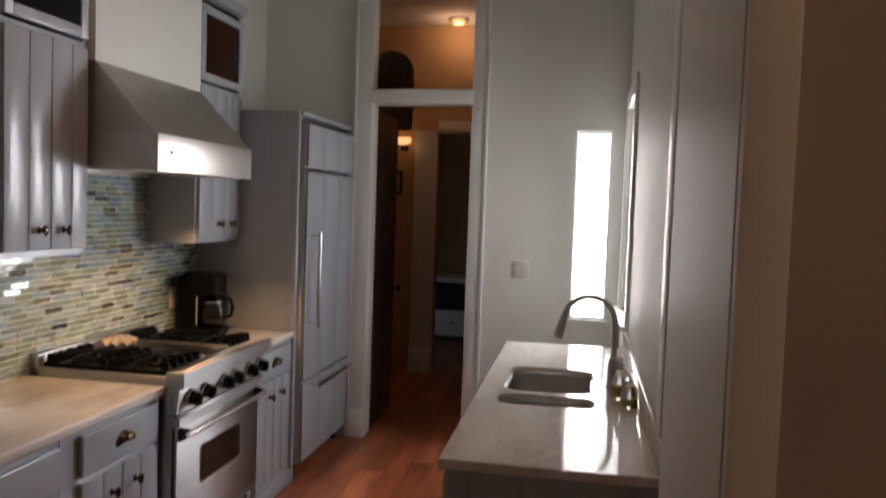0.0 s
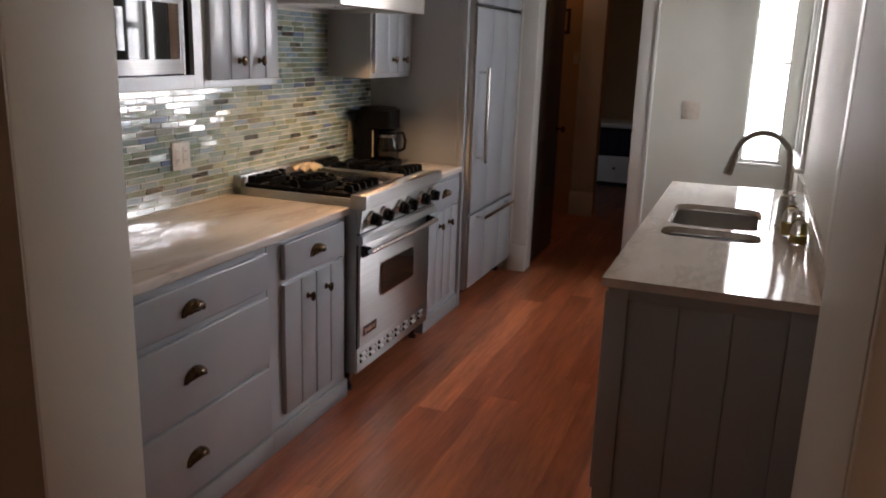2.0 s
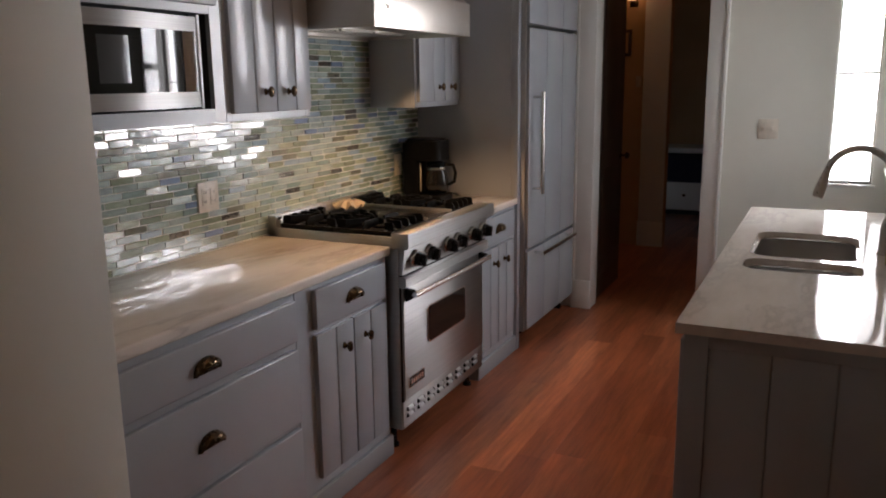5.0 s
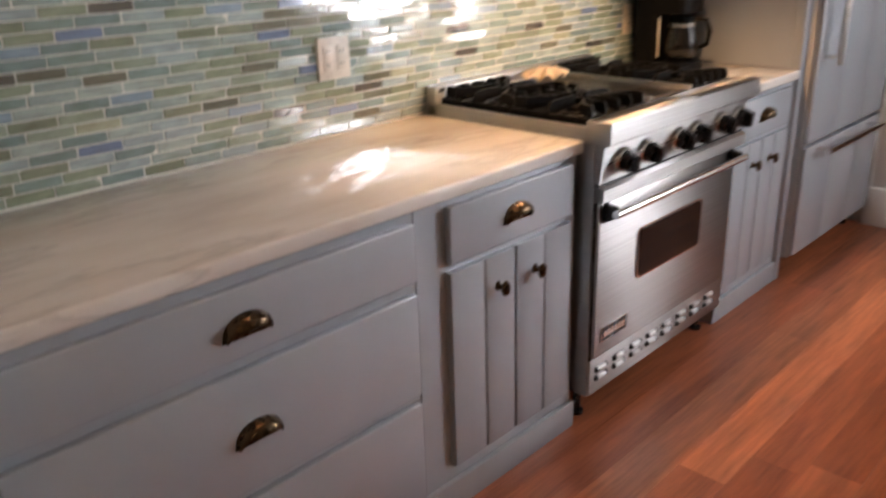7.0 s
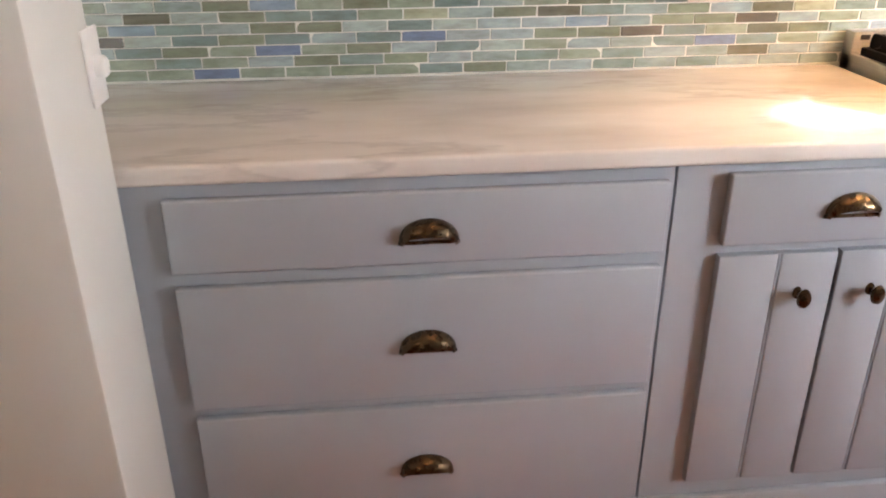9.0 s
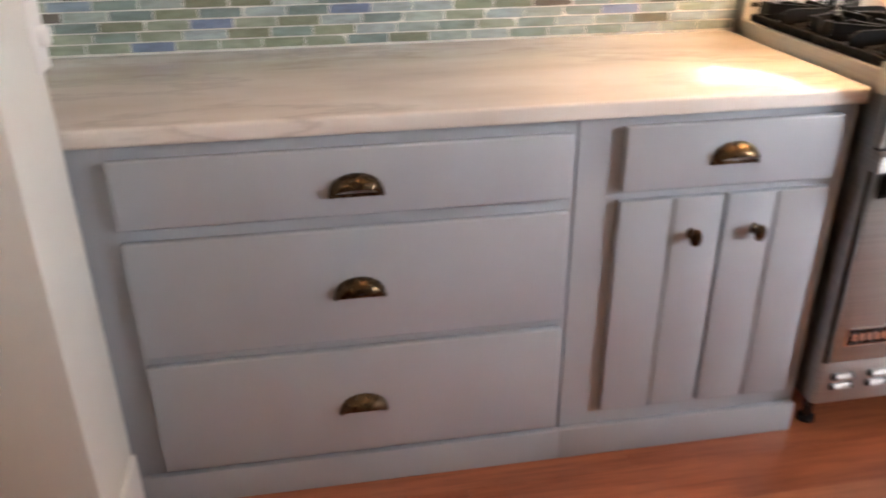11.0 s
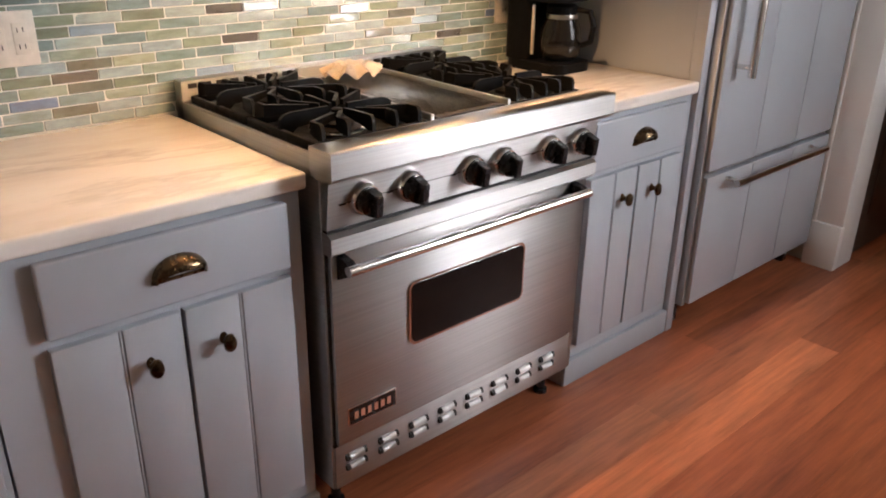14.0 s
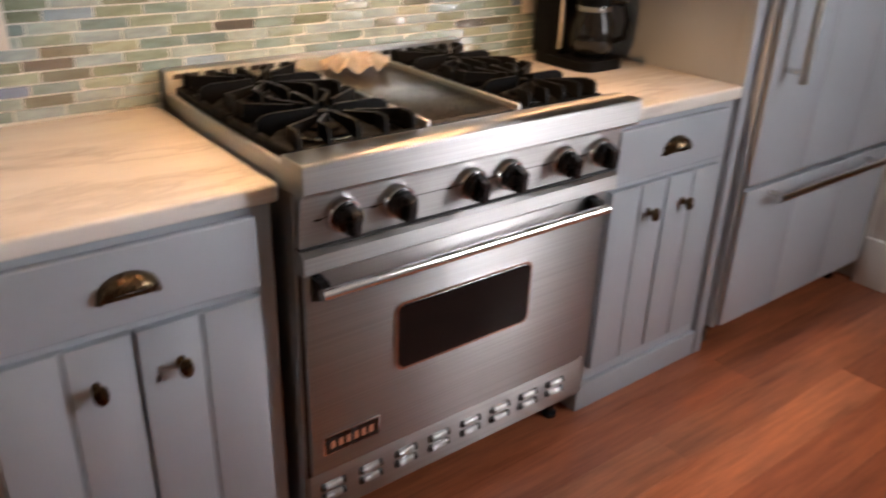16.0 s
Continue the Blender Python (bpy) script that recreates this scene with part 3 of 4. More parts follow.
def cooker():
    t = thing("range_cooker", (-0.28, (RY0 + RY1) / 2, 0), "professional stainless steel gas range with griddle", "range")
    part("body", box(-0.62, 0.028, RY0, RY1, 0.104, 0.90, 0.003), STEEL, t)
    tray = bmesh.new()
    put_box(tray, -0.60, 0.0, RY0 + 0.012, RY1 - 0.012, 0.90, 0.938)
    part("burner_tray", tray, IRON, t, "black enamel burner tray")
    for y0, y1 in ((RY0, RY0 + 0.014), (RY1 - 0.014, RY1)):
        part("side_rail", box(-0.62, 0.012, y0, y1, 0.895, 0.950, 0.003), STEEL, t)
    # rear riser with vent slots
    back = part("rear_riser", box(-0.628, -0.585, RY0, RY1, 0.90, 1.004, 0.004), STEEL, t)
    for i in range(22):
        y = RY0 + 0.03 + i * (RY1 - RY0 - 0.06) / 21
        part("vent_slot", box(-0.586, -0.583, y - 0.012, y + 0.012, 0.984, 0.996), DARK, back, smooth=False)
    # bullnose
    prof = [(0.0, 0.905), (0.0, 0.968), (0.074, 0.968), (0.078, 0.9665), (0.080, 0.963), (0.080, 0.912), (0.077, 0.905), (0.070, 0.902), (0.04, 0.900)]
    part("landing_ledge", prism(prof, 1, RY0 - 0.002, RY1 + 0.030), STEEL, t, smooth=False)
    # sloping control panel
    pan = part("control_panel", prism([(0.0, 0.786), (0.0, 0.906), (0.058, 0.902), (0.044, 0.790)], 1, RY0 + 0.004, RY1 - 0.006), STEEL, t, smooth=False)
    part("panel_line", box(0.0485, 0.0515, RY0 + 0.03, RY1 - 0.03, 0.8460, 0.8475), DARK, pan)
    slope = math.degrees(math.atan2(0.012, 0.102))
    for i, y in enumerate((1.705, 1.832, 2.020, 2.128, 2.296, 2.420)):
        m = Matrix.Translation((0.051, y, 0.850)) @ Matrix.Rotation(radians(90 + slope), 4, "Y")
        bez = part("knob_bezel", lathe([(0.038, -0.002), (0.039, 0.004), (0.037, 0.010), (0.036, 0.016), (0.033, 0.020), (0.029, 0.020)], m, 28), CHROME, t, "polished steel knob bezel")
        bm = lathe([(0.028, 0.018), (0.030, 0.024), (0.029, 0.037), (0.024, 0.040)], m, 24)
        grip = bmesh.ops.create_cube(bm, size=1.0)["verts"]
        for v in grip:
            taper = 0.75 if v.co.z > 0 else 1.0
            v.co = m @ Vector((v.co.x * 0.060 * taper, v.co.y * 0.021 * taper, 0.046 + v.co.z * 0.034))
        part("control_knob", bm, BLACK, bez, "black control knob")
        part("indicator", box(0.0475, 0.051, y - 0.060, y - 0.042, 0.842, 0.852, 0.001), BLACK, pan)
    # door
    part("door_vent_band", prism([(0.0, 0.736), (0.0, 0.784), (0.052, 0.784), (0.062, 0.776), (0.062, 0.742), (0.056, 0.736)], 1, RY0 + 0.002, RY1 - 0.004), STEEL, t, smooth=False)
    door = part("oven_door", box(0.0, 0.045, RY0 + 0.010, RY1 - 0.044, 0.236, 0.732, 0.004), STEEL, t)
    wf = part("window_frame", prism(rounded(1.835, 2.236, 0.434, 0.606, 0.022), 0, 0.044, 0.0505), CHROME, door, "polished window surround")
    part("oven_window", prism(rounded(1.842, 2.229, 0.441, 0.599, 0.018), 0, 0.047, 0.0525), OVENGLASS, door, "black oven glass")
    for g0, g1, h0, h1 in ((RY0 + 0.004, RY1 - 0.03, 0.2295, 0.2365), (RY0 + 0.004, RY1 - 0.03, 0.7315, 0.7365), (RY1 - 0.044, RY1 - 0.039, 0.236, 0.732), (RY0 + 0.0055, RY0 + 0.010, 0.236, 0.732)):
        part("door_joint", box(0.027, 0.0345, g0, g1, h0, h1), DARK, t)
    part("panel_joint", box(0.027, 0.046, RY0 + 0.004, RY1 - 0.006, 0.7835, 0.7905), DARK, t)
    bar = bmesh.new()
    put_rod(bar, (0.092, RY0 + 0.022, 0.708), (0.092, RY1 - 0.062, 0.708), 0.0125, 16)
    part("door_handle", bar, CHROME, door, "polished tubular handle")
    for y in (RY0 + 0.035, RY1 - 0.078):
        part("handle_bracket", prism([(0.045, 0.672), (0.045, 0.731), (0.08, 0.726), (0.094, 0.716), (0.094, 0.700), (0.08, 0.690)], 1, y - 0.010, y + 0.010), BLACK, door, "black handle bracket")
    badge = part("badge", box(0.045, 0.0495, 1.648, 1.794, 0.284, 0.336, 0.002), CHROME, door, "small dark nameplate")
    part("badge_field", box(0.049, 0.0505, 1.652, 1.790, 0.288, 0.332), BLACK, badge)
    for k in range(6):
        part("badge_bar", box(0.0500, 0.0512, 1.666 + k * 0.0195, 1.677 + k * 0.0195, 0.300, 0.320), CHROME, badge)
    # louvred kick panel
    kick = part("kick_panel", box(0.0, 0.034, RY0 + 0.006, RY1 - 0.020, 0.106, 0.230, 0.003), STEEL, t)
    for i in range(8):
        y = LOUVRE_Y + i * LOUVRE_STEP
        for z in (0.160, 0.189):
            part("louvre", prism([(0.033, z + 0.009), (0.040, z + 0.006), (0.0445, z - 0.001), (0.0445, z - 0.007), (0.033, z - 0.007)], 1, y - 0.021, y + 0.021), STEEL, kick, "pressed steel louvre")
            # dark wedges that stand for the shade in the open louvre ends
            for s in (-1, 1):
                part("louvre_end_shade", prism([(0.033, z + 0.008), (0.0385, z + 0.005), (0.042, z - 0.001), (0.042, z - 0.008), (0.033, z - 0.008)], 1, min(y + s * 0.021, y + s * 0.031), max(y + s * 0.021, y + s * 0.031)), DARK, kick)
    for x in (-0.55, -0.04):
        for y in (RY0 + 0.05, RY1 - 0.05):
            part("leg", lathe([(0.022, 0.0), (0.022, 0.012), (0.013, 0.016), (0.013, 0.106)], Matrix.Translation((x, y, 0)), 14), BLACK, t)
    # griddle
    g = part("griddle", box(-0.575, -0.012, 1.955, 2.205, 0.936, 0.967, 0.004), GRIDDLE, t, "seasoned dark steel griddle plate")
    for y0, y1 in ((1.948, 1.958), (2.202, 2.212)):
        part("griddle_edge", box(-0.58, -0.006, y0, y1, 0.936, 0.98, 0.002), STEEL, g)
    part("griddle_back", box(-0.585, -0.572, 1.948, 2.212, 0.936, 1.001, 0.002), STEEL, g)
    part("grease_trough", box(-0.030, -0.008, 1.97, 2.19, 0.9665, 0.969), DARK, g)
    # burners and grates
    for gy0, gy1 in ((1.630, 1.942), (2.218, 2.484)):
        cy = (gy0 + gy1) / 2
        for gx0, gx1 in ((-0.575, -0.295), (-0.289, -0.008)):
            cx = (gx0 + gx1) / 2
            m = Matrix.Translation((cx, cy, 0.941))
            b = part("burner", lathe([(0.055, 0.0), (0.055, 0.010), (0.038, 0.014), (0.038, 0.022), (0.030, 0.026)], m, 20), IRON, t, "black gas burner")
            part("burner_ring", lathe([(0.066, 0.002), (0.068, 0.006), (0.062, 0.008)], m, 24), CHROME, b)
            gr = bmesh.new()
            z0, z1 = 0.948, 0.968
            put_box(gr, gx0, gx1, gy0, gy0 + 0.012, z0, z1, 0.003)
            put_box(gr, gx0, gx1, gy1 - 0.012, gy1, z0, z1, 0.003)
            put_box(gr, gx0, gx0 + 0.012, gy0 + 0.012, gy1 - 0.012, z0, z1, 0.003)
            put_box(gr, gx1 - 0.012, gx1, gy0 + 0.012, gy1 - 0.012, z0, z1, 0.003)
            for k in range(5):
                f = (k - 2) / 2
                for xo in (gx0 + 0.002, gx1 - 0.002):
                    yo = cy + f * (gy1 - gy0 - 0.05) / 2
                    d = Vector((cx - xo, cy - yo))
                    stop = 1 - (0.028, 0.048, 0.066)[abs(k - 2)] / d.length
                    bend = Vector((xo + 0.30 * (cx - xo), yo))
                    put_fin(gr, (xo, yo), bend, 0.009, True)
                    put_fin(gr, bend, (xo + stop * d.x, yo + stop * d.y), 0.009, False)
            for s in (-1, 1):
                yo = gy1 - 0.002 if s > 0 else gy0 + 0.002
                put_fin(gr, (cx, yo), (cx, cy + s * 0.03), 0.009, True)
            put_lathe(gr, [(0.012, 0.030), (0.014, 0.034), (0.014, 0.050), (0.010, 0.052)], m, 12)
            part("grate", gr, IRON, t, "black cast-iron grate")


cooker()


def shell_dish():
    """Scalloped dish resting on the griddle."""
    bm = bmesh.new()
    n, k = 60, 6
    rows = []
    for j in range(k + 1):
        f = j / k
        row = []
        for i in range(n):
            a = 2 * math.pi * i / n
            wav = 1 + 0.08 * f * math.cos(9 * a)
            row.append(bm.verts.new((-0.505 + 0.070 * (0.12 + 0.88 * f) * wav * math.cos(a), 2.085 + 0.092 * (0.12 + 0.88 * f) * wav * math.sin(a),
                                     0.9840 + 0.034 * (1 - abs(f - 0.45) * 1.3) - 0.006 * f + 0.011 * f * f * math.cos(9 * a))))
        rows.append(row)
    for a, b in zip(rows, rows[1:]):
        for i in range(n):
            bm.faces.new((a[i], a[(i + 1) % n], b[(i + 1) % n], b[i]))
    bm.faces.new(rows[0][::-1])
    bmesh.ops.solidify(bm, geom=bm.faces[:], thickness=-0.004)
    solid("scalloped_dish", bm, SHELL, "tan scalloped ceramic dish resting on the griddle", "dish")


shell_dish()

# ---------------------------------------------------------------- hood
HY0, HY1 = 1.610, 2.535


def hood():
    t = thing("range_hood", (-0.34, (HY0 + HY1) / 2, 1.79), "stainless steel range hood over the range", "hood")
    canopy = bmesh.new()
    put_prism(canopy, [(WALL_X, 1.942), (-0.058, 1.942), (-0.335, 2.235), (WALL_X, 2.235)], 1, HY0 + 0.003, HY1 - 0.003)
    part("canopy", canopy, STEELV, t)
    part("front_band", box(-0.066, -0.050, HY0, HY1, 1.790, 1.944, 0.002), STEELV, t)
    part("side_band", box(WALL_X, -0.066, HY0, HY0 + 0.008, 1.790, 1.944, 0.001), STEELV, t)
    part("side_band", box(WALL_X, -0.066, HY1 - 0.008, HY1, 1.790, 1.944, 0.001), STEELV, t)
    part("rear_band", box(WALL_X, WALL_X + 0.03, HY0 + 0.008, HY1 - 0.008, 1.790, 1.944, 0.001), STEELV, t)
    part("badge", box(-0.050, -0.0475, 1.675, 1.725, 1.865, 1.882, 0.001), CHROME, t, "small bright nameplate")
    part("duct_cover", box(WALL_X, -0.338, HY0 + 0.006, HY1 - 0.006, 2.236, CEIL, 0.002), PLASTER, t, "plastered duct chase")
    for i in range(3):
        y = HY0 + 0.02 + i * 0.297
        f = part("filter", box(-0.60, -0.40, y, y + 0.29, 1.81, 1.825, 0.002), STEELV, t)
        for k in range(7):
            part("baffle", box(-0.59 + k * 0.027, -0.575 + k * 0.027, y + 0.01, y + 0.28, 1.803, 1.811), STEELV, f)
    part("light_panel", box(-0.40, -0.066, HY0 + 0.008, HY1 - 0.008, 1.815, 1.83), STEELV, t)
    for y in (1.84, 2.30):
        l = part("lamp_ring", lathe([(0.040, 1.800), (0.042, 1.812), (0.030, 1.816)], Matrix.Translation((-0.135, y, 0)), 20), CHROME, t)
        part("lamp_lens", lathe([(0.028, 1.802), (0.030, 1.806)], Matrix.Translation((-0.135, y, 0)), 20), LENS, l, "lit halogen lens")


hood()

# ---------------------------------------------------------------- wall cabinets
UX = -0.350
UB = 1.442


def upper_frame(t, y0, y1, openings, z1=2.80):
    part("back", box(WALL_X, WALL_X + 0.012, y0 + 0.018, y1 - 0.018, UB + 0.018, z1 - 0.018), CAB, t)
    for a, b in ((y0, y0 + 0.018), (y1 - 0.018, y1)):
        part("side", box(WALL_X, UX - 0.04, a, b, UB, z1), CAB, t)
    part("bottom", box(WALL_X, UX - 0.04, y0 + 0.018, y1 - 0.018, UB, UB + 0.018), CAB, t)
    part("top", box(WALL_X, UX - 0.04, y0 + 0.018, y1 - 0.018, z1 - 0.018, z1), CAB, t)
    fr = bmesh.new()
    for b in openings:
        put_box(fr, UX - 0.04, UX - 0.02, *b, 0.001, 1)
    part("face_frame", fr, CAB, t)


def glazed_door(t, y0, y1, z0, z1):
    fr = bmesh.new()
    w = 0.045
    put_box(fr, UX - 0.02, UX, y0, y0 + w, z0, z1, 0.003)
    put_box(fr, UX - 0.02, UX, y1 - w, y1, z0, z1, 0.003)
    put_box(fr, UX - 0.02, UX, y0 + w, y1 - w, z0, z0 + w, 0.003)
    put_box(fr, UX - 0.02, UX, y0 + w, y1 - w, z1 - w, z1, 0.003)
    d = part("glazed_door", fr, CAB, t, "small door with a dark glass pane")
    part("pane", box(UX - 0.012, UX - 0.008, y0 + w, y1 - w, z0 + w, z1 - w), OVENGLASS, d)


def upper_cabinet(y0, y1, mid, splits, label, knob_dy):
    t = thing("wall_cabinet", (-0.5, (y0 + y1) / 2, UB), label, "cabinet", "wall cabinets")
    z1 = 2.80
    upper_frame(t, y0, y1, [(y0, y0 + 0.03, UB, z1), (y1 - 0.03, y1, UB, z1), (y0 + 0.03, y1 - 0.03, UB, UB + 0.035), (y0 + 0.03, y1 - 0.03, 2.27, 2.30), (y0 + 0.03, y1 - 0.03, z1 - 0.05, z1)])
    a, b = y0 + 0.022, y1 - 0.014
    board_door(t, a, mid - 0.003, UB + 0.028, 2.275, splits[:1], (mid - knob_dy, 1.545), UX)
    board_door(t, mid + 0.003, b, UB + 0.028, 2.275, splits[1:], (mid + knob_dy, 1.545), UX)
    glazed_door(t, a, b, 2.31, 2.71)
    part("crown", prism([(UX - 0.02, 2.74), (UX + 0.012, 2.75), (UX + 0.03, 2.80), (UX - 0.02, 2.80)], 1, y0, y1), CAB, t)


upper_cabinet(1.088, 1.604, 1.366, [1.240, 1.488], "grey wall cabinet with two board doors and glass above", 0.072)
upper_cabinet(2.546, 3.082, 2.872, [2.738, 2.975], "grey wall cabinet between the hood and refrigerator", 0.075)


def microwave_cabinet():
    y0, y1, z1 = ALCOVE_Y, 1.086, 2.80
    t = thing("microwave_cabinet", (-0.5, 0.5, UB), "grey wall cabinet with an open microwave niche", "cabinet", "wall cabinets")
    upper_frame(t, y0, y1, [(y0, 0.27, UB, z1), (1.032, y1, UB, z1), (0.27, 1.032, UB, 1.492), (0.27, 1.032, 1.812, 1.85), (0.27, 1.032, z1 - 0.05, z1), (0.27, 1.032, 2.27, 2.31)])
    # niche back and side near-black, its inner shade put into the colour
    part("niche_lining", box(-0.60, WALL_X + 0.012, 0.25, 1.05, 1.48, 1.83), DARK, t)
    part("niche_side", box(-0.60, UX - 0.04, 1.035, 1.05, 1.48, 1.83), DARK, t)
    part("niche_shelf", box(-0.60, UX - 0.041, 0.25, 1.035, 1.468, 1.491), CAB, t)
    part("niche_roof", box(-0.60, UX - 0.041, 0.25, 1.035, 1.813, 1.83), CAB, t)
    for a, b, k in ((-0.02, 0.27, 0.24), (0.28, 0.535, 0.50), (0.545, 0.797, 0.765), (0.803, 1.052, 0)):
        board_door(t, a, b, 1.842, 2.275, [(a + b) / 2], (k, 1.92) if k else None, UX)
    part("crown", prism([(UX - 0.02, 2.74), (UX + 0.012, 2.75), (UX + 0.03, 2.80), (UX - 0.02, 2.80)], 1, y0, y1), CAB, t)


microwave_cabinet()


def microwave():
    y0, y1, z0, z1 = 0.290, 0.945, 1.494, 1.796
    t = thing("microwave_oven", (-0.45, 0.6, z0), "built-in stainless microwave with a bowed black door", "microwave")
    part("casing", box(-0.590, -0.385, y0, y1, z0, z1, 0.004), BLACK, t)
    part("side_trim", box(-0.385, -0.352, 0.947, 0.962, z0, 1.805, 0.002), STEEL, t)

    def bowed(za, zb, depth0, depth1, ya=y0, yb=y1, arc=0.0):
        bm = bmesh.new()
        n = 16
        front, back = [], []
        for i in range(n + 1):
            f = i / n
            y = ya + (yb - ya) * f
            bow = 0.030 * math.sin(math.pi * f)
            dip = arc * math.sin(math.pi * f)
            front.append([bm.verts.new((depth0 + bow, y, za - (dip if arc > 0 else 0))), bm.verts.new((depth0 + bow, y, zb - (dip if arc < 0 else 0)))])
            back.append([bm.verts.new((depth1, y, za - (dip if arc > 0 else 0))), bm.verts.new((depth1, y, zb - (dip if arc < 0 else 0)))])
        for i in range(n):
            bm.faces.new((front[i][0], front[i + 1][0], front[i + 1][1], front[i][1]))
            bm.faces.new((back[i][0], back[i][1], back[i + 1][1], back[i + 1][0]))
            bm.faces.new((front[i][1], front[i + 1][1], back[i + 1][1], back[i][1]))
            bm.faces.new((front[i][0], back[i][0], back[i + 1][0], front[i + 1][0]))
        bm.faces.new((front[0][0], front[0][1], back[0][1], back[0][0]))
        bm.faces.new((front[n][0], back[n][0], back[n][1], front[n][1]))
        return bm
    part("top_trim", bowed(1.748, 1.796, -0.352, -0.385), STEEL, t, "brushed steel trim")
    part("bottom_trim", bowed(1.500, 1.552, -0.352, -0.385), STEEL, t, "brushed steel trim")
    d = part("door", bowed(1.552, 1.748, -0.354, -0.385), OVENGLASS, t, "glossy black door")
    part("door_window", bowed(1.582, 1.722, -0.3525, -0.384, y0 + 0.10, y1 - 0.17), VIEWGLASS, d, "dark grey viewing window")
    part("control_strip", bowed(1.553, 1.747, -0.3518, -0.384, y1 - 0.085, y1 - 0.004), STEEL, t, "steel control strip")


microwave()


# ---------------------------------------------------------------- refrigerator
def refrigerator():
    e = thing("refrigerator_surround", (-0.3, 3.1, 0), "grey painted tall panel beside the refrigerator", "cabinet")
    part("side_panel", box(WALL_X, -0.045, 3.086, 3.104, 0, 2.212, 0.001), CAB, e)
    part("stile", box(-0.045, 0.000, 3.086, 3.128, 0, 2.212, 0.003), CAB, e)
    part("top_panel", box(WALL_X, 0.020, 3.104, END_Y - 0.003, 2.19, 2.212, 0.002), CAB, e)
    t = thing("refrigerator", (-0.3, 3.6, 0), "built-in refrigerator with grey board front panels", "refrigerator")
    y0, y1 = 3.150, 4.070
    part("body", box(-0.62, -0.03, 3.132, 4.095, 0.09, 2.185), STEEL, t)
    part("kick", box(-0.55, -0.06, 3.16, 4.07, 0.03, 0.09), BLACK, t)
    for y in (3.18, 4.04):
        part("foot", box(-0.10, -0.03, y - 0.02, y + 0.02, 0, 0.09, 0.003), BLACK, t)
    part("edge_frame", box(-0.03, 0.026, 3.130, 3.148, 0.10, 2.17, 0.002), STEEL, t)
    part("edge_frame", box(-0.03, 0.012, 4.074, 4.095, 0.10, 2.17, 0.002), STEEL, t)
    for z0, z1, nm in ((0.105, 0.588, "freezer_drawer"), (0.602, 1.866, "door"), (1.882, 2.150, "grille_panel")):
        d = part(nm, box(-0.028, 0.018, y0, y1, z0, z1, 0.003), STEEL, t)
        w = (y1 - y0) / 3
        for i in range(3):
            part("board", box(0.012, 0.042, y0 + i * w + (0.0015 if i else 0), y0 + (i + 1) * w - (0.0015 if i < 2 else 0), z0 + 0.003, z1 - 0.003, 0.003), CAB, d)
        if nm == "door":
            bar = bmesh.new()
            put_rod(bar, (0.098, 3.225, 0.925), (0.098, 3.225, 1.510), 0.0135, 16)
            for z in (0.955, 1.480):
                put_rod(bar, (0.040, 3.225, z), (0.098, 3.225, z), 0.009, 10)
            part("door_handle", bar, CHROME, d, "polished tubular handle")
        if nm == "freezer_drawer":
            bar = bmesh.new()
            put_rod(bar, (0.098, 3.245, 0.562), (0.098, 3.925, 0.562), 0.0135, 16)
            for y in (3.275, 3.895):
                put_rod(bar, (0.040, y, 0.562), (0.098, y, 0.562), 0.009, 10)
            part("door_handle", bar, CHROME, d, "polished tubular handle")


refrigerator()


# ---------------------------------------------------------------- coffee maker, outlets, switches
def coffee_maker():
    t = thing("coffee_maker", (-0.42, 2.93, TOP), "black drip coffee maker with a glass carafe", "coffee maker")
    cx, cy = -0.47, 2.875
    part("base", prism(rounded(cx - 0.12, cx + 0.13, cy - 0.095, cy + 0.095, 0.05), 2, TOP, TOP + 0.032), MATTE, t)
    part("tower", prism(rounded(cx - 0.12, cx - 0.01, cy - 0.095, cy + 0.095, 0.03), 2, TOP + 0.032, TOP + 0.325), MATTE, t)
    part("brew_head", prism(rounded(cx - 0.11, cx + 0.11, cy - 0.092, cy + 0.092, 0.045), 2, TOP + 0.225, TOP + 0.335), MATTE, t)
    part("lid", prism(rounded(cx - 0.10, cx + 0.09, cy - 0.080, cy + 0.080, 0.04), 2, TOP + 0.335, TOP + 0.345), MATTE, t)
    part("water_gauge", box(cx - 0.0105, cx - 0.006, cy - 0.075, cy - 0.063, TOP + 0.05, TOP + 0.21, 0.001), PLATE, t)
    m = Matrix.Translation((cx + 0.055, cy, TOP + 0.034))
    c = part("carafe", lathe([(0.050, 0.0), (0.066, 0.02), (0.070, 0.06), (0.064, 0.105), (0.050, 0.140), (0.048, 0.158)], m, 24), CARAFE, t, "smoked glass carafe")
    part("carafe_lid", lathe([(0.052, 0.155), (0.052, 0.175), (0.040, 0.182)], m, 20), MATTE, c)
    part("carafe_band", lathe([(0.0515, 0.135), (0.0525, 0.140), (0.0515, 0.150)], m, 20), NICKEL, c)
    h = bmesh.new()
    put_tube(h, [(cx + 0.10, cy + 0.02, TOP + 0.20), (cx + 0.145, cy + 0.035, TOP + 0.195), (cx + 0.158, cy + 0.04, TOP + 0.15), (cx + 0.150, cy + 0.038, TOP + 0.10), (cx + 0.118, cy + 0.03, TOP + 0.085)], 0.010, 10)
    part("carafe_handle", h, MATTE, c)


coffee_maker()


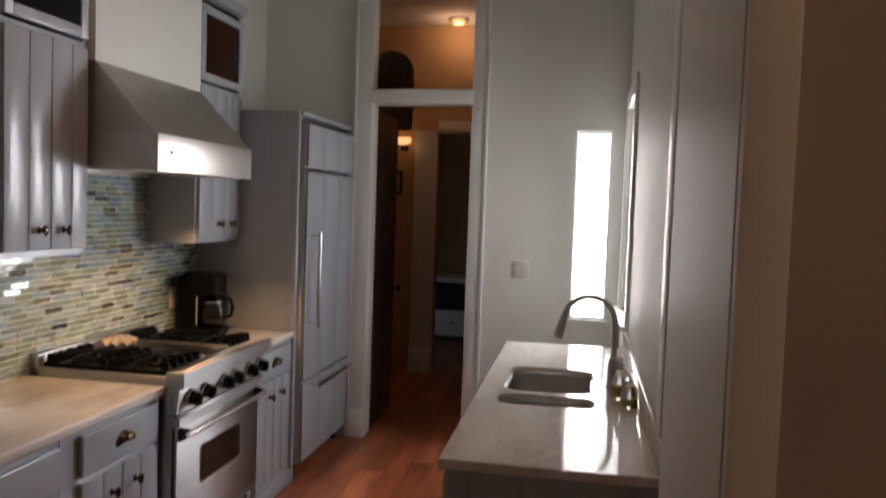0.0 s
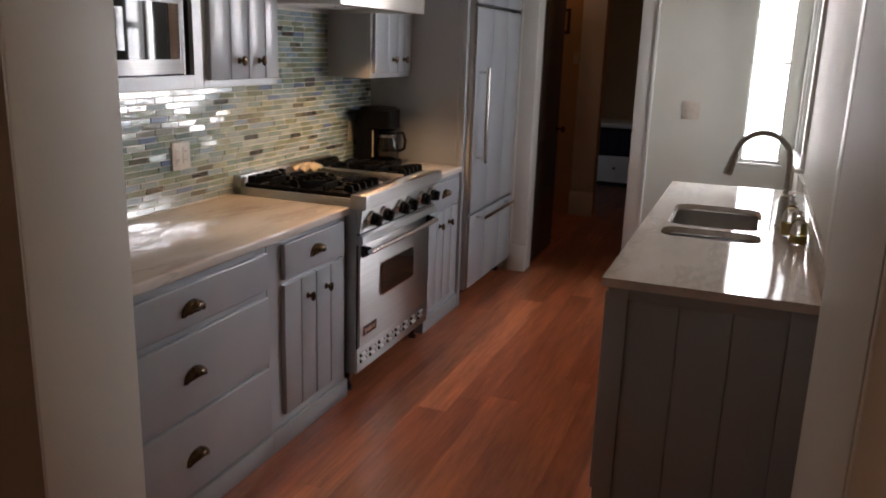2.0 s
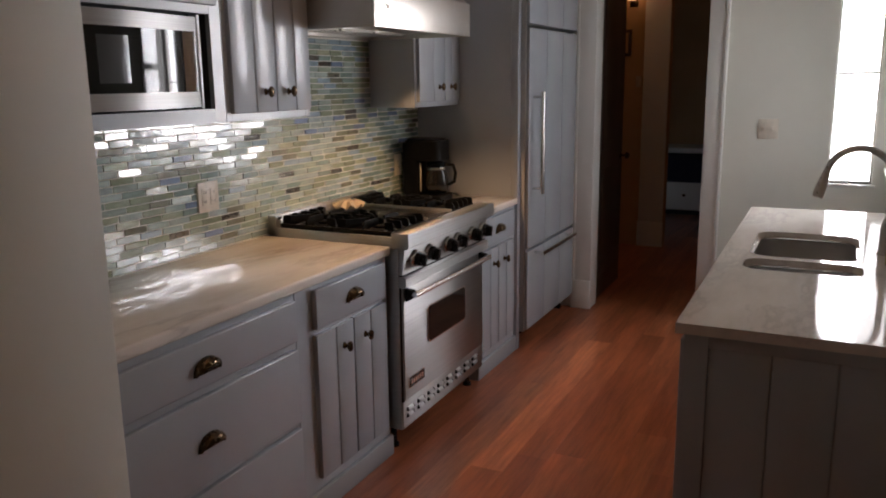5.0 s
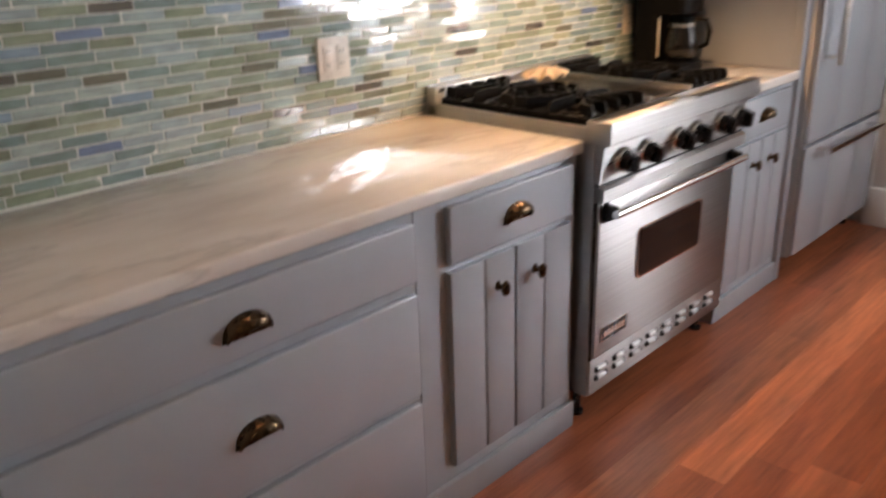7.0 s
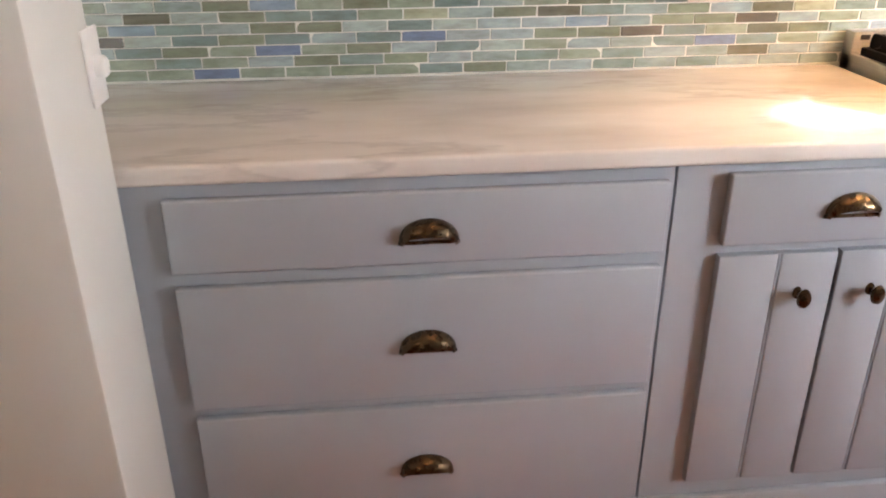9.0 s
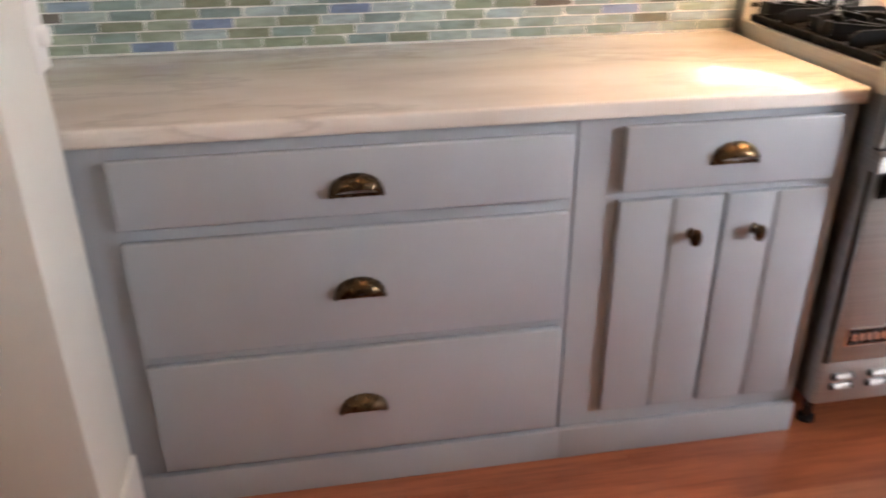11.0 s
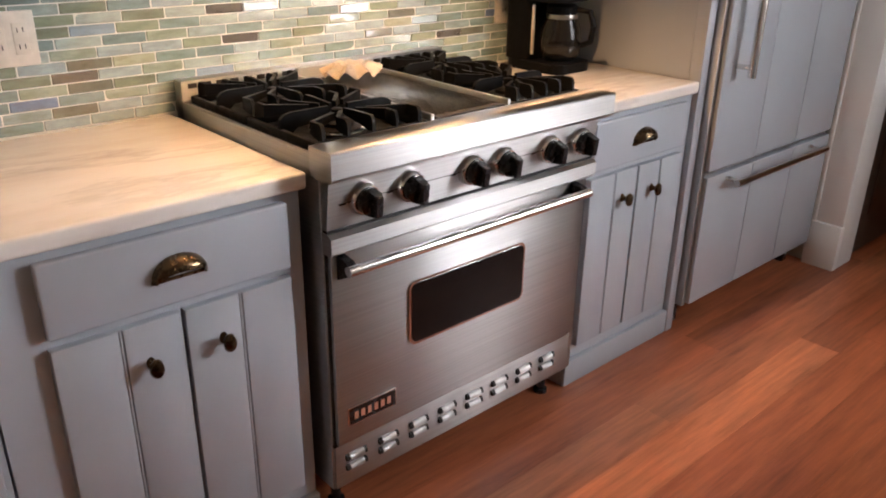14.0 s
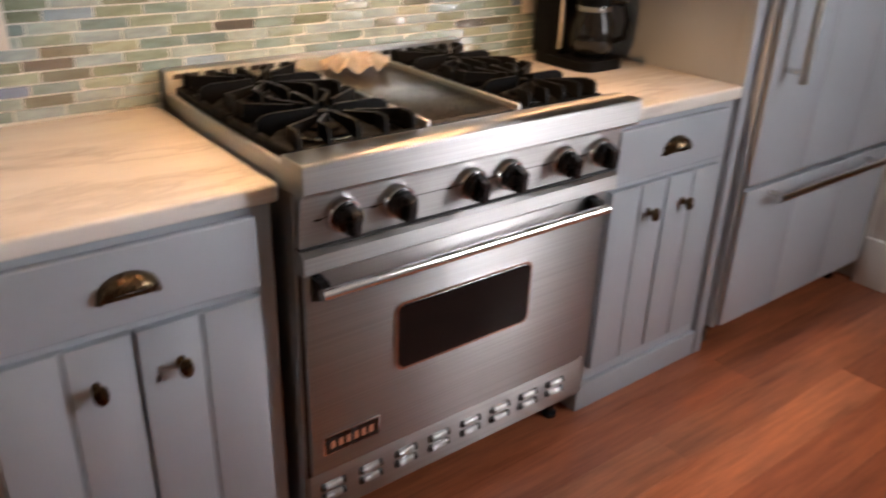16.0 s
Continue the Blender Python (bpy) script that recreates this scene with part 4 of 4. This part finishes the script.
def outlet(y, z, double, label):
    w = 0.058 if double else 0.037
    t = thing("outlet_plate", (TILE_X, y, z), label, "outlet", "backsplash outlets")
    x = TILE_X + 0.004
    part("plate", box(x - 0.004, x + 0.005, y - w, y + w, z - 0.060, z + 0.060, 0.003), PLATE, t)
    for dy in ((-0.024, 0.024) if double else (0,)):
        r = part("receptacle", box(x + 0.004, x + 0.0075, y + dy - 0.016, y + dy + 0.016, z - 0.035, z + 0.035, 0.002), PLATE, t)
        for dz in (-0.018, 0.018):
            for s in (-0.006, 0.006):
                part("slot", box(x + 0.0070, x + 0.0079, y + dy + s - 0.001, y + dy + s + 0.001, z + dz - 0.004, z + dz + 0.006), BLACK, r)


outlet(1.248, 1.136, True, "ivory double outlet plate on the tiled backsplash")
outlet(2.815, 1.112, False, "ivory outlet plate beside the coffee maker")


def wall_switch(place, axis_y, double, label):
    t = thing("light_switch", place, label, "switch")
    x, y, z = place
    w = 0.058 if double else 0.036
    if axis_y > 0:   # on a face that looks along +y
        part("plate", box(x - w, x + w, y, y + 0.006, z - 0.06, z + 0.06, 0.003), TRIM, t)
        part("dimmer", lathe([(0.018, 0.0), (0.018, 0.012), (0.015, 0.016)], Matrix.Translation((x, y + 0.006, z)) @ Matrix.Rotation(radians(-90), 4, "X"), 16), TRIM, t)
    else:
        part("plate", box(x - w, x + w, y - 0.006, y, z - 0.06, z + 0.06, 0.003), PLATE, t)
        for dx in (-0.023, 0.023):
            part("toggle", box(x + dx - 0.005, x + dx + 0.005, y - 0.016, y - 0.004, z - 0.010, z + 0.012, 0.002), PLATE, t)


wall_switch((0.02, PIER_Y1, 1.09), 1, False, "white dimmer switch plate on the pier")
wall_switch((1.243, END_Y, 1.265), -1, True, "ivory double light switch on the pale wall")

# ---------------------------------------------------------------- island
IX0, IX1, IY0, IY1 = 1.25, RIGHT_X, 0.99, 3.22


def island():
    t = thing("sink_cabinet", (1.6, 2.1, 0), "dark grey painted sink cabinet with panelled end", "cabinet")
    bx, by = IX0 + 0.022, IY0 + 0.022
    # open-topped body under the sink
    b = bmesh.new()
    put_box(b, bx, IX1 - 0.002, by + 0.02, 1.70, 0, 0.885)
    put_box(b, bx, IX1 - 0.002, 2.58, IY1 - 0.01, 0, 0.885)
    put_box(b, bx, bx + 0.02, 1.70, 2.58, 0, 0.885)
    put_box(b, IX1 - 0.02, IX1 - 0.002, 1.70, 2.58, 0, 0.885)
    part("body", b, CAB, t)
    fr = bmesh.new()
    put_box(fr, bx, bx + 0.065, by, by + 0.02, 0, 0.885, 0.002)
    put_box(fr, IX1 - 0.10, IX1 - 0.002, by, by + 0.02, 0, 0.885, 0.002)
    put_box(fr, bx + 0.065, IX1 - 0.10, by, by + 0.02, 0.845, 0.885, 0.002)
    put_box(fr, bx + 0.065, IX1 - 0.10, by, by + 0.02, 0, 0.10, 0.002)
    part("end_frame", fr, CAB, t)
    a, c = bx + 0.065, IX1 - 0.10
    for i in range(3):
        w = (c - a) / 3
        part("end_board", box(a + i * w + 0.0015, a + (i + 1) * w - 0.0015, by + 0.010, by + 0.02, 0.10, 0.845, 0.003), CAB, t)
    # kitchen side: doors and drawers
    for y0, y1 in ((1.76, 2.16), (2.165, 2.56), (2.60, 3.18)):
        d = part("door", box(bx - 0.018, bx, y0, y1, 0.11, 0.85, 0.005), CAB, t)
        m = Matrix.Translation((bx - 0.018, y0 + 0.05, 0.76)) @ Matrix.Rotation(radians(-90), 4, "Y")
        part("knob", lathe([(0.011, 0.0), (0.006, 0.008), (0.006, 0.016), (0.015, 0.022), (0.015, 0.030), (0.006, 0.034)], m, 16), BRASS, d)
    d = part("pullout_front", box(bx - 0.018, bx, 1.06, 1.74, 0.11, 0.85, 0.005), CAB, t)
    h = bmesh.new()
    put_tube(h, [(bx - 0.018 - 0.045 * math.sin(math.pi * i / 10), 1.62, 0.60 + 0.16 * i / 10) for i in range(11)], 0.008, 10)
    part("pull_handle", h, CHROME, d, "bowed steel pull handle")


island()


def island_top():
    """Marble slab with two rounded sink cut-outs."""
    bm = bmesh.new()
    outer = [(IX0, IY0), (IX1 - 0.022, IY0), (IX1 - 0.022, IY1), (IX0, IY1)]
    holes = [rounded(1.345, 1.735, 1.745, 1.935, 0.06), rounded(1.345, 1.735, 1.985, 2.520, 0.08)]
    z = TOP
    loops, edges = [], []
    for pts in [outer] + holes:
        vs = [bm.verts.new((x, y, z)) for x, y in pts]
        loops.append(vs)
        edges += [bm.edges.new((vs[i], vs[(i + 1) % len(vs)])) for i in range(len(vs))]
    bmesh.ops.triangle_fill(bm, use_beauty=True, edges=edges)
    # drop faces that fill the cut-outs
    hole_sets = [set(l) for l in loops[1:]]
    bad = [f for f in bm.faces if any(all(v in h for v in f.verts) for h in hole_sets)]
    bmesh.ops.delete(bm, geom=bad, context="FACES_ONLY")
    faces = bm.faces[:]
    r = bmesh.ops.extrude_face_region(bm, geom=faces)
    for v in r["geom"]:
        if isinstance(v, bmesh.types.BMVert):
            v.co.z -= 0.03
    solid("island_worktop", bm, MARBLE, "polished white marble sink worktop with grey veins", "worktop", smooth=False)


island_top()
tagged(solid("marble_upstand", box(IX1 - 0.022, IX1 - 0.001, IY0, IY1, TOP - 0.03, 1.012, 0.003), MARBLE, "low marble upstand along the window wall", "upstand"))


def sink():
    t = thing("sink", (1.54, 2.13, 0.70), "stainless double-bowl undermount sink in the marble", "sink")
    for y0, y1, r, nm in ((1.738, 1.942, 0.064, "small_bowl"), (1.978, 2.527, 0.084, "large_bowl")):
        bm = bmesh.new()
        rings = []
        for inset, z in ((0.0, 0.884), (0.004, 0.875), (0.012, 0.74), (0.03, 0.715), (0.06, 0.705)):
            rings.append([bm.verts.new((x, y, z)) for x, y in rounded(1.338 + inset, 1.742 - inset, y0 + inset, y1 - inset, max(0.02, r - inset * 0.5), 6)])
        for a, b in zip(rings, rings[1:]):
            for i in range(len(a)):
                bm.faces.new((a[i], a[(i + 1) % len(a)], b[(i + 1) % len(a)], b[i]))
        bm.faces.new(rings[-1])
        bmesh.ops.solidify(bm, geom=bm.faces[:], thickness=0.002)
        b = part(nm, bm, SINKSTEEL, t)
        rm = bmesh.new()
        loops = [[rm.verts.new((x, y, z)) for x, y in rounded(1.338 + i, 1.742 - i, y0 + i, y1 - i, r, 6)] for i, z in ((0.006, 0.887), (0.006, 0.892), (0.018, 0.892), (0.018, 0.887))]
        for a, c in zip(loops, loops[1:] + loops[:1]):
            for k in range(len(a)):
                rm.faces.new((a[k], a[(k + 1) % len(a)], c[(k + 1) % len(a)], c[k]))
        part("rim", rm, CHROME, b, "polished steel rim")
        part("drain", lathe([(0.042, 0.706), (0.044, 0.710), (0.030, 0.711)], Matrix.Translation((1.54, (y0 + y1) / 2, 0)), 20), CHROME, b)


sink()


def faucet():
    x, y = 1.815, 2.18
    t = thing("faucet", (x, y, TOP), "brushed nickel gooseneck pull-down faucet", "faucet")
    part("base", lathe([(0.030, 0.0), (0.030, 0.006), (0.026, 0.010), (0.025, 0.10), (0.020, 0.125), (0.015, 0.14)], Matrix.Translation((x, y, TOP)), 20), NICKEL, t)
    pts = [(x, y, TOP + 0.13), (x, y, TOP + 0.26)]
    for a in range(0, 171, 10):
        pts.append((x - 0.112 + 0.112 * math.cos(radians(a)), y, TOP + 0.285 + 0.112 * math.sin(radians(a))))
    part("spout", put_tube(bmesh.new(), pts, 0.0125, 14), NICKEL, t)
    e, f = Vector(pts[-1]), Vector(pts[-2])
    d = (e - f).normalized()
    h = part("spray_head", put_tube(bmesh.new(), [e, e + d * 0.02, e + d * 0.05, e + d * 0.085, e + d * 0.10], [0.0135, 0.016, 0.019, 0.021, 0.019], 14), NICKEL, t)
    part("spray_button", box(e.x - 0.026, e.x - 0.015, y - 0.006, y + 0.006, e.z - 0.065, e.z - 0.035, 0.002), BLACK, h)
    part("lever", put_tube(bmesh.new(), [(x, y, TOP + 0.085), (x + 0.03, y - 0.02, TOP + 0.090), (x + 0.045, y - 0.07, TOP + 0.115)], [0.010, 0.008, 0.006], 10), NICKEL, t)


faucet()


def soap_bottle(x, y, h, label, fill):
    t = thing("soap_bottle", (x, y, TOP), label, "bottle")
    m = Matrix.Translation((x, y, TOP))
    b = part("bottle", lathe([(0.030, 0.0), (0.034, 0.006), (0.034, h * 0.62), (0.026, h * 0.75), (0.013, h * 0.82), (0.013, h * 0.88)], m, 20), BOTTLE, t)
    if fill:
        part("liquid", lathe([(0.028, 0.006), (0.0305, 0.010), (0.0305, h * fill)], m, 18), SOAP, b, "yellow liquid soap")
    p = part("pump", lathe([(0.016, h * 0.86), (0.016, h * 0.93), (0.006, h * 0.95), (0.006, h * 1.05), (0.011, h * 1.06), (0.011, h * 1.10)], m, 14), CHROME, t)
    part("nozzle", rod((x, y, TOP + h * 1.08), (x - 0.045, y, TOP + h * 1.06), 0.005, 8), CHROME, p)


soap_bottle(1.838, 1.985, 0.155, "clear glass pump bottle of yellow soap", 0.36)
soap_bottle(1.868, 1.84, 0.12, "short clear glass pump bottle by the sink", 0.30)


# ---------------------------------------------------------------- hall things
def hall_door():
    t = thing("door_1", (0.17, e1, 0), "dark stained wooden door standing open in the hall", "door", kind="structure")
    x0, x1, y0, y1 = 0.100, 0.140, e1 + 0.012, e1 + 0.74
    part("leaf", box(x0, x1, y0, y1, 0.01, 2.37, 0.003), DARKWOOD, t)
    for z0, z1 in ((0.18, 0.95), (1.08, 2.2)):
        part("panel", box(x1, x1 + 0.008, y0 + 0.12, y1 - 0.12, z0, z1, 0.006), DARKWOOD, t)
    k = Matrix.Translation((x1, y1 - 0.06, 1.0)) @ Matrix.Rotation(radians(90), 4, "Y")
    part("door_knob", lathe([(0.025, 0), (0.025, 0.004), (0.009, 0.010), (0.009, 0.035), (0.026, 0.045), (0.026, 0.062), (0.012, 0.070)], k, 18), BRASS, t)


hall_door()


def hall_lamp():
    t = thing("hall_ceiling_lamp", (0.42, 6.15, 3.45), "round frosted ceiling lamp glowing warm in the hall", "lamp")
    part("base", lathe([(0.10, 3.43), (0.10, 3.45)], Matrix.Translation((0.42, 6.15, 0)), 24), NICKEL, t)
    s = part("shade", lathe([(0.02, 3.395), (0.05, 3.40), (0.062, 3.415), (0.058, 3.43)], Matrix.Translation((0.42, 6.15, 0)), 24), LAMPGLASS, t)
    t2 = thing("wall_sconce", (-0.13, HALL_Y, 2.26), "small warm glowing wall sconce in the hall", "lamp")
    part("backplate", box(-0.17, -0.09, HALL_Y - 0.012, HALL_Y, 2.22, 2.30, 0.004), BRASS, t2)
    part("shade", lathe([(0.03, 2.27), (0.075, 2.29), (0.085, 2.335), (0.08, 2.34)], Matrix.Translation((-0.13, HALL_Y - 0.10, 0)), 20), LAMPGLASS, t2)
    part("arm", rod((-0.13, HALL_Y - 0.012, 2.26), (-0.13, HALL_Y - 0.10, 2.275), 0.008, 8), BRASS, t2)
    t3 = thing("thermostat", (-0.02, HALL_Y, 1.50), "small pale thermostat on the hall wall", "thermostat")
    part("case", box(-0.085, -0.035, HALL_Y - 0.022, HALL_Y, 1.50, 1.60, 0.004), PLATE, t3)
    t4 = thing("framed_picture", (-0.30, HALL_Y, 1.75), "small dark framed picture on the hall wall", "picture")
    part("frame", box(-0.42, -0.14, HALL_Y - 0.02, HALL_Y, 1.78, 2.02, 0.004), DARKWOOD, t4)
    part("sheet", box(-0.39, -0.17, HALL_Y - 0.023, HALL_Y - 0.02, 1.81, 1.99), HALLPAINT, t4)


hall_lamp()


def bench():
    t = thing("daybed", (0.3, 8.7, 0), "white storage daybed with a navy cushion", "bed")
    x0, x1, y0, y1 = -0.25, 1.15, 8.35, 9.28
    part("base", box(x0, x1, y0 + 0.02, y1, 0.06, 0.38, 0.006), TRIM, t)
    part("plinth", box(x0 + 0.02, x1 - 0.02, y0 + 0.06, y1, 0, 0.06), DARK, t)
    for a, b in ((x0 + 0.02, 0.43), (0.45, x1 - 0.02)):
        d = part("drawer_front", box(a, b, y0, y0 + 0.02, 0.08, 0.36, 0.006), TRIM, t)
        m = Matrix.Translation(((a + b) / 2, y0, 0.24)) @ Matrix.Rotation(radians(90), 4, "X")
        part("knob", lathe([(0.012, 0), (0.008, 0.015), (0.018, 0.022), (0.018, 0.032), (0.006, 0.036)], m, 14), BRASS, d)
    part("cushion", box(x0 + 0.01, x1 - 0.01, y0 + 0.01, y1 - 0.1, 0.38, 0.70, 0.05, 4), NAVY, t, "navy fabric cushion")
    part("top_rail", box(x0, x1, y0 + 0.30, y1, 0.70, 0.76, 0.006), TRIM, t)
    v = thing("dark_vase", (0.30, 8.9, 0.76), "tall dark vase standing on the daybed ledge", "vase")
    part("vase_body", lathe([(0.04, 0.76), (0.075, 0.84), (0.07, 0.96), (0.03, 1.06), (0.035, 1.12)], Matrix.Translation((0.30, 8.9, 0)), 20), BLACK, v)


bench()


def recessed_lamp(cx, cy):
    t = thing("recessed_lamp", (cx, cy, CEIL), "round recessed ceiling lamp with a white ring", "lamp")
    m = Matrix.Translation((cx, cy, 0))
    part("ring", lathe([(0.075, CEIL - 0.006), (0.078, CEIL - 0.002), (0.078, CEIL)], m, 24), TRIM, t)
    part("lens", lathe([(0.055, CEIL - 0.009), (0.058, CEIL - 0.006)], m, 24), LAMPGLASS, t, "lit warm lens")


recessed_lamp(*CAN)

# unseen fixtures added for the fill lamps of the front room
for lx, ly, dim in ROOM_FILLS:
    t = thing("added_room_lamp", (lx, ly, CEIL), "small round warm ceiling lamp, added unseen as fill", "lamp", "front room lamps")
    part("base", lathe([(0.07, CEIL - 0.02), (0.07, CEIL)], Matrix.Translation((lx, ly, 0)), 20), NICKEL, t)
    part("shade", lathe([(0.03, CEIL - 0.10), (0.075, CEIL - 0.085), (0.09, CEIL - 0.05), (0.075, CEIL - 0.02)], Matrix.Translation((lx, ly, 0)), 20), LAMPGLASS, t)


# ---------------------------------------------------------------- outside
HAZE = glow("bright_outdoor_haze", (0.93, 0.97, 1.0), HAZE_L)
bd = bmesh.new()
put_box(bd, 5.2, 5.25, 5.6, 11.5, -0.45, 6.0)
put_box(bd, 1.40, 5.2, 11.45, 11.5, -0.45, 6.0)
solid("backdrop", bd, HAZE, "plain overexposed daylight beyond the windows", "backdrop", "structure")
gm = bmesh.new()
put_box(gm, -400, 400, -400, 400, -0.75, -0.45)
solid("ground", gm, LAWN, "plain garden ground outside the windows", "ground", "structure")
# unseen roof deck and outer wall, added to block sun and sky
structure("roof", [(-2.9, 4.5, -4.9, 9.6, 3.75, 3.85)], ROOFING, "unseen flat deck added to keep sun out of the rooms", "roof")
structure("light_block_east", [(4.3, 4.4, -4.7, 0.5, 0, 3.75), (RIGHT_X + 0.16, 4.3, 0.38, 0.5, 0, 3.75)], ROOFING, "unseen outer wall added to keep daylight out", "wall")

# ---------------------------------------------------------------- floor boards
floor = structure("floor", [(-2.7, 4.3, -4.7, 9.4, -0.06, -0.016)], DARK, "reddish-brown polished hardwood board floor", "floor")
BW = 0.14
rng = random.Random(5)


def board_mesh(length):
    return mesh_of("floor_board", box(-BW / 2 + 0.0003, BW / 2 - 0.0003, 0.0003, length - 0.0003, -0.016, 0), WOOD, False)


LENGTHS = (1.2, 1.5, 1.8, 2.1, 2.4)
BOARDS = {n: board_mesh(n) for n in LENGTHS}
rest = bmesh.new()
x_first = 0.205 - BW * 21
row = 0
x = x_first
while x < 4.2:
    near = -0.75 < x < 1.95
    y = -4.7 + rng.random() * 1.2
    if abs(x - 0.205) < 0.01:
        y = 2.62 - 1.8 * 4
    while y < 9.3:
        n = rng.choice(LENGTHS) if abs(x - 0.205) > 0.01 else 1.8
        cx = x + BW / 2
        if near and y + n > -1.6 and y < 5.6:
            ob = new("board", BOARDS[n])
            ob.location = (cx - floor.location.x, y - floor.location.y, -floor.location.z)
            ob.parent = floor
        else:
            put_box(rest, x + 0.0006, x + BW - 0.0006, y + 0.0006, y + n - 0.0006, -0.016, 0)
        y += n
    x += BW
tagged(part("boards", rest, WOOD, floor, smooth=False), kind="stuff")

# ---------------------------------------------------------------- tiles
splash = thing("backsplash", (WALL_X, 1.5, TOP), "iridescent green and aqua glass mosaic tile backsplash", "backsplash", kind="structure")
gb = bmesh.new()
put_box(gb, WALL_X, TILE_X - 0.002, ALCOVE_Y, 3.085, TOP - 0.03, UB - 0.001)
put_box(gb, WALL_X, TILE_X - 0.002, 1.606, 2.544, UB - 0.001, 1.789)
part("grout", gb, GROUT, splash, smooth=False)
TW, TH, GAP = 0.1085, 0.0262, 0.0028


def tile_mesh(w):
    return mesh_of("tile", box(-0.006, 0.0, -w / 2, w / 2, -(TH - GAP) / 2, (TH - GAP) / 2, 0.0012, 1), TILE, False)


FULL = [tile_mesh(TW - GAP) for _ in range(2)]
others = []
trng = random.Random(11)
count = 0
r = 0
z = TOP + GAP + TH / 2
while z + TH / 2 < 1.790:
    y = ALCOVE_Y - trng.random() * TW
    lo, hi = (ALCOVE_Y, 3.085) if z + TH / 2 < UB else (1.608, 2.542)
    while y < hi:
        a, b = max(lo, y), min(hi, y + TW)
        if b - a > 0.02:
            tilt = (trng.uniform(-3.0, 3.0), trng.uniform(-2.2, 2.2))
            if b - a > TW - 1e-6 and 0.15 < a < 2.35 and z < 1.22 and count < 300:
                ob = new("tile", FULL[count % 2])
                ob.parent = splash
                ob.location = Vector((TILE_X, (a + b) / 2, z)) - splash.location
                ob.rotation_euler = (0, radians(tilt[0]), radians(tilt[1]))
                count += 1
            else:
                others.append((a, b, z, tilt))
        y += TW
    z += TH
    r += 1
verts, faces = [], []
for a, b, zc, tilt in others:
    k = len(verts)
    hw, hh = (b - a - GAP) / 2, (TH - GAP) / 2
    rot = Euler((0, radians(tilt[0]), radians(tilt[1]))).to_matrix()
    c = Vector((TILE_X, (a + b) / 2, zc)) - splash.location
    for xx, s in ((-0.006, 1), (-0.0012, 1), (0, 0)):
        for sy, sz in ((-1, -1), (1, -1), (1, 1), (-1, 1)):
            verts.append(c + rot @ Vector((xx, sy * (hw - (0.0012 if not s else 0)), sz * (hh - (0.0012 if not s else 0)))))
    for lv in (0, 4):
        for i in range(4):
            j = (i + 1) % 4
            faces.append((k + lv + i, k + lv + j, k + lv + 4 + j, k + lv + 4 + i))
    faces.append((k + 8, k + 9, k + 10, k + 11))
me = bpy.data.meshes.new("tiles")
me.from_pydata([tuple(v) for v in verts], [], faces)
me.materials.append(TILE)
tl = new("tiles", me)
tl.parent = splash
tagged(tl, kind="stuff")
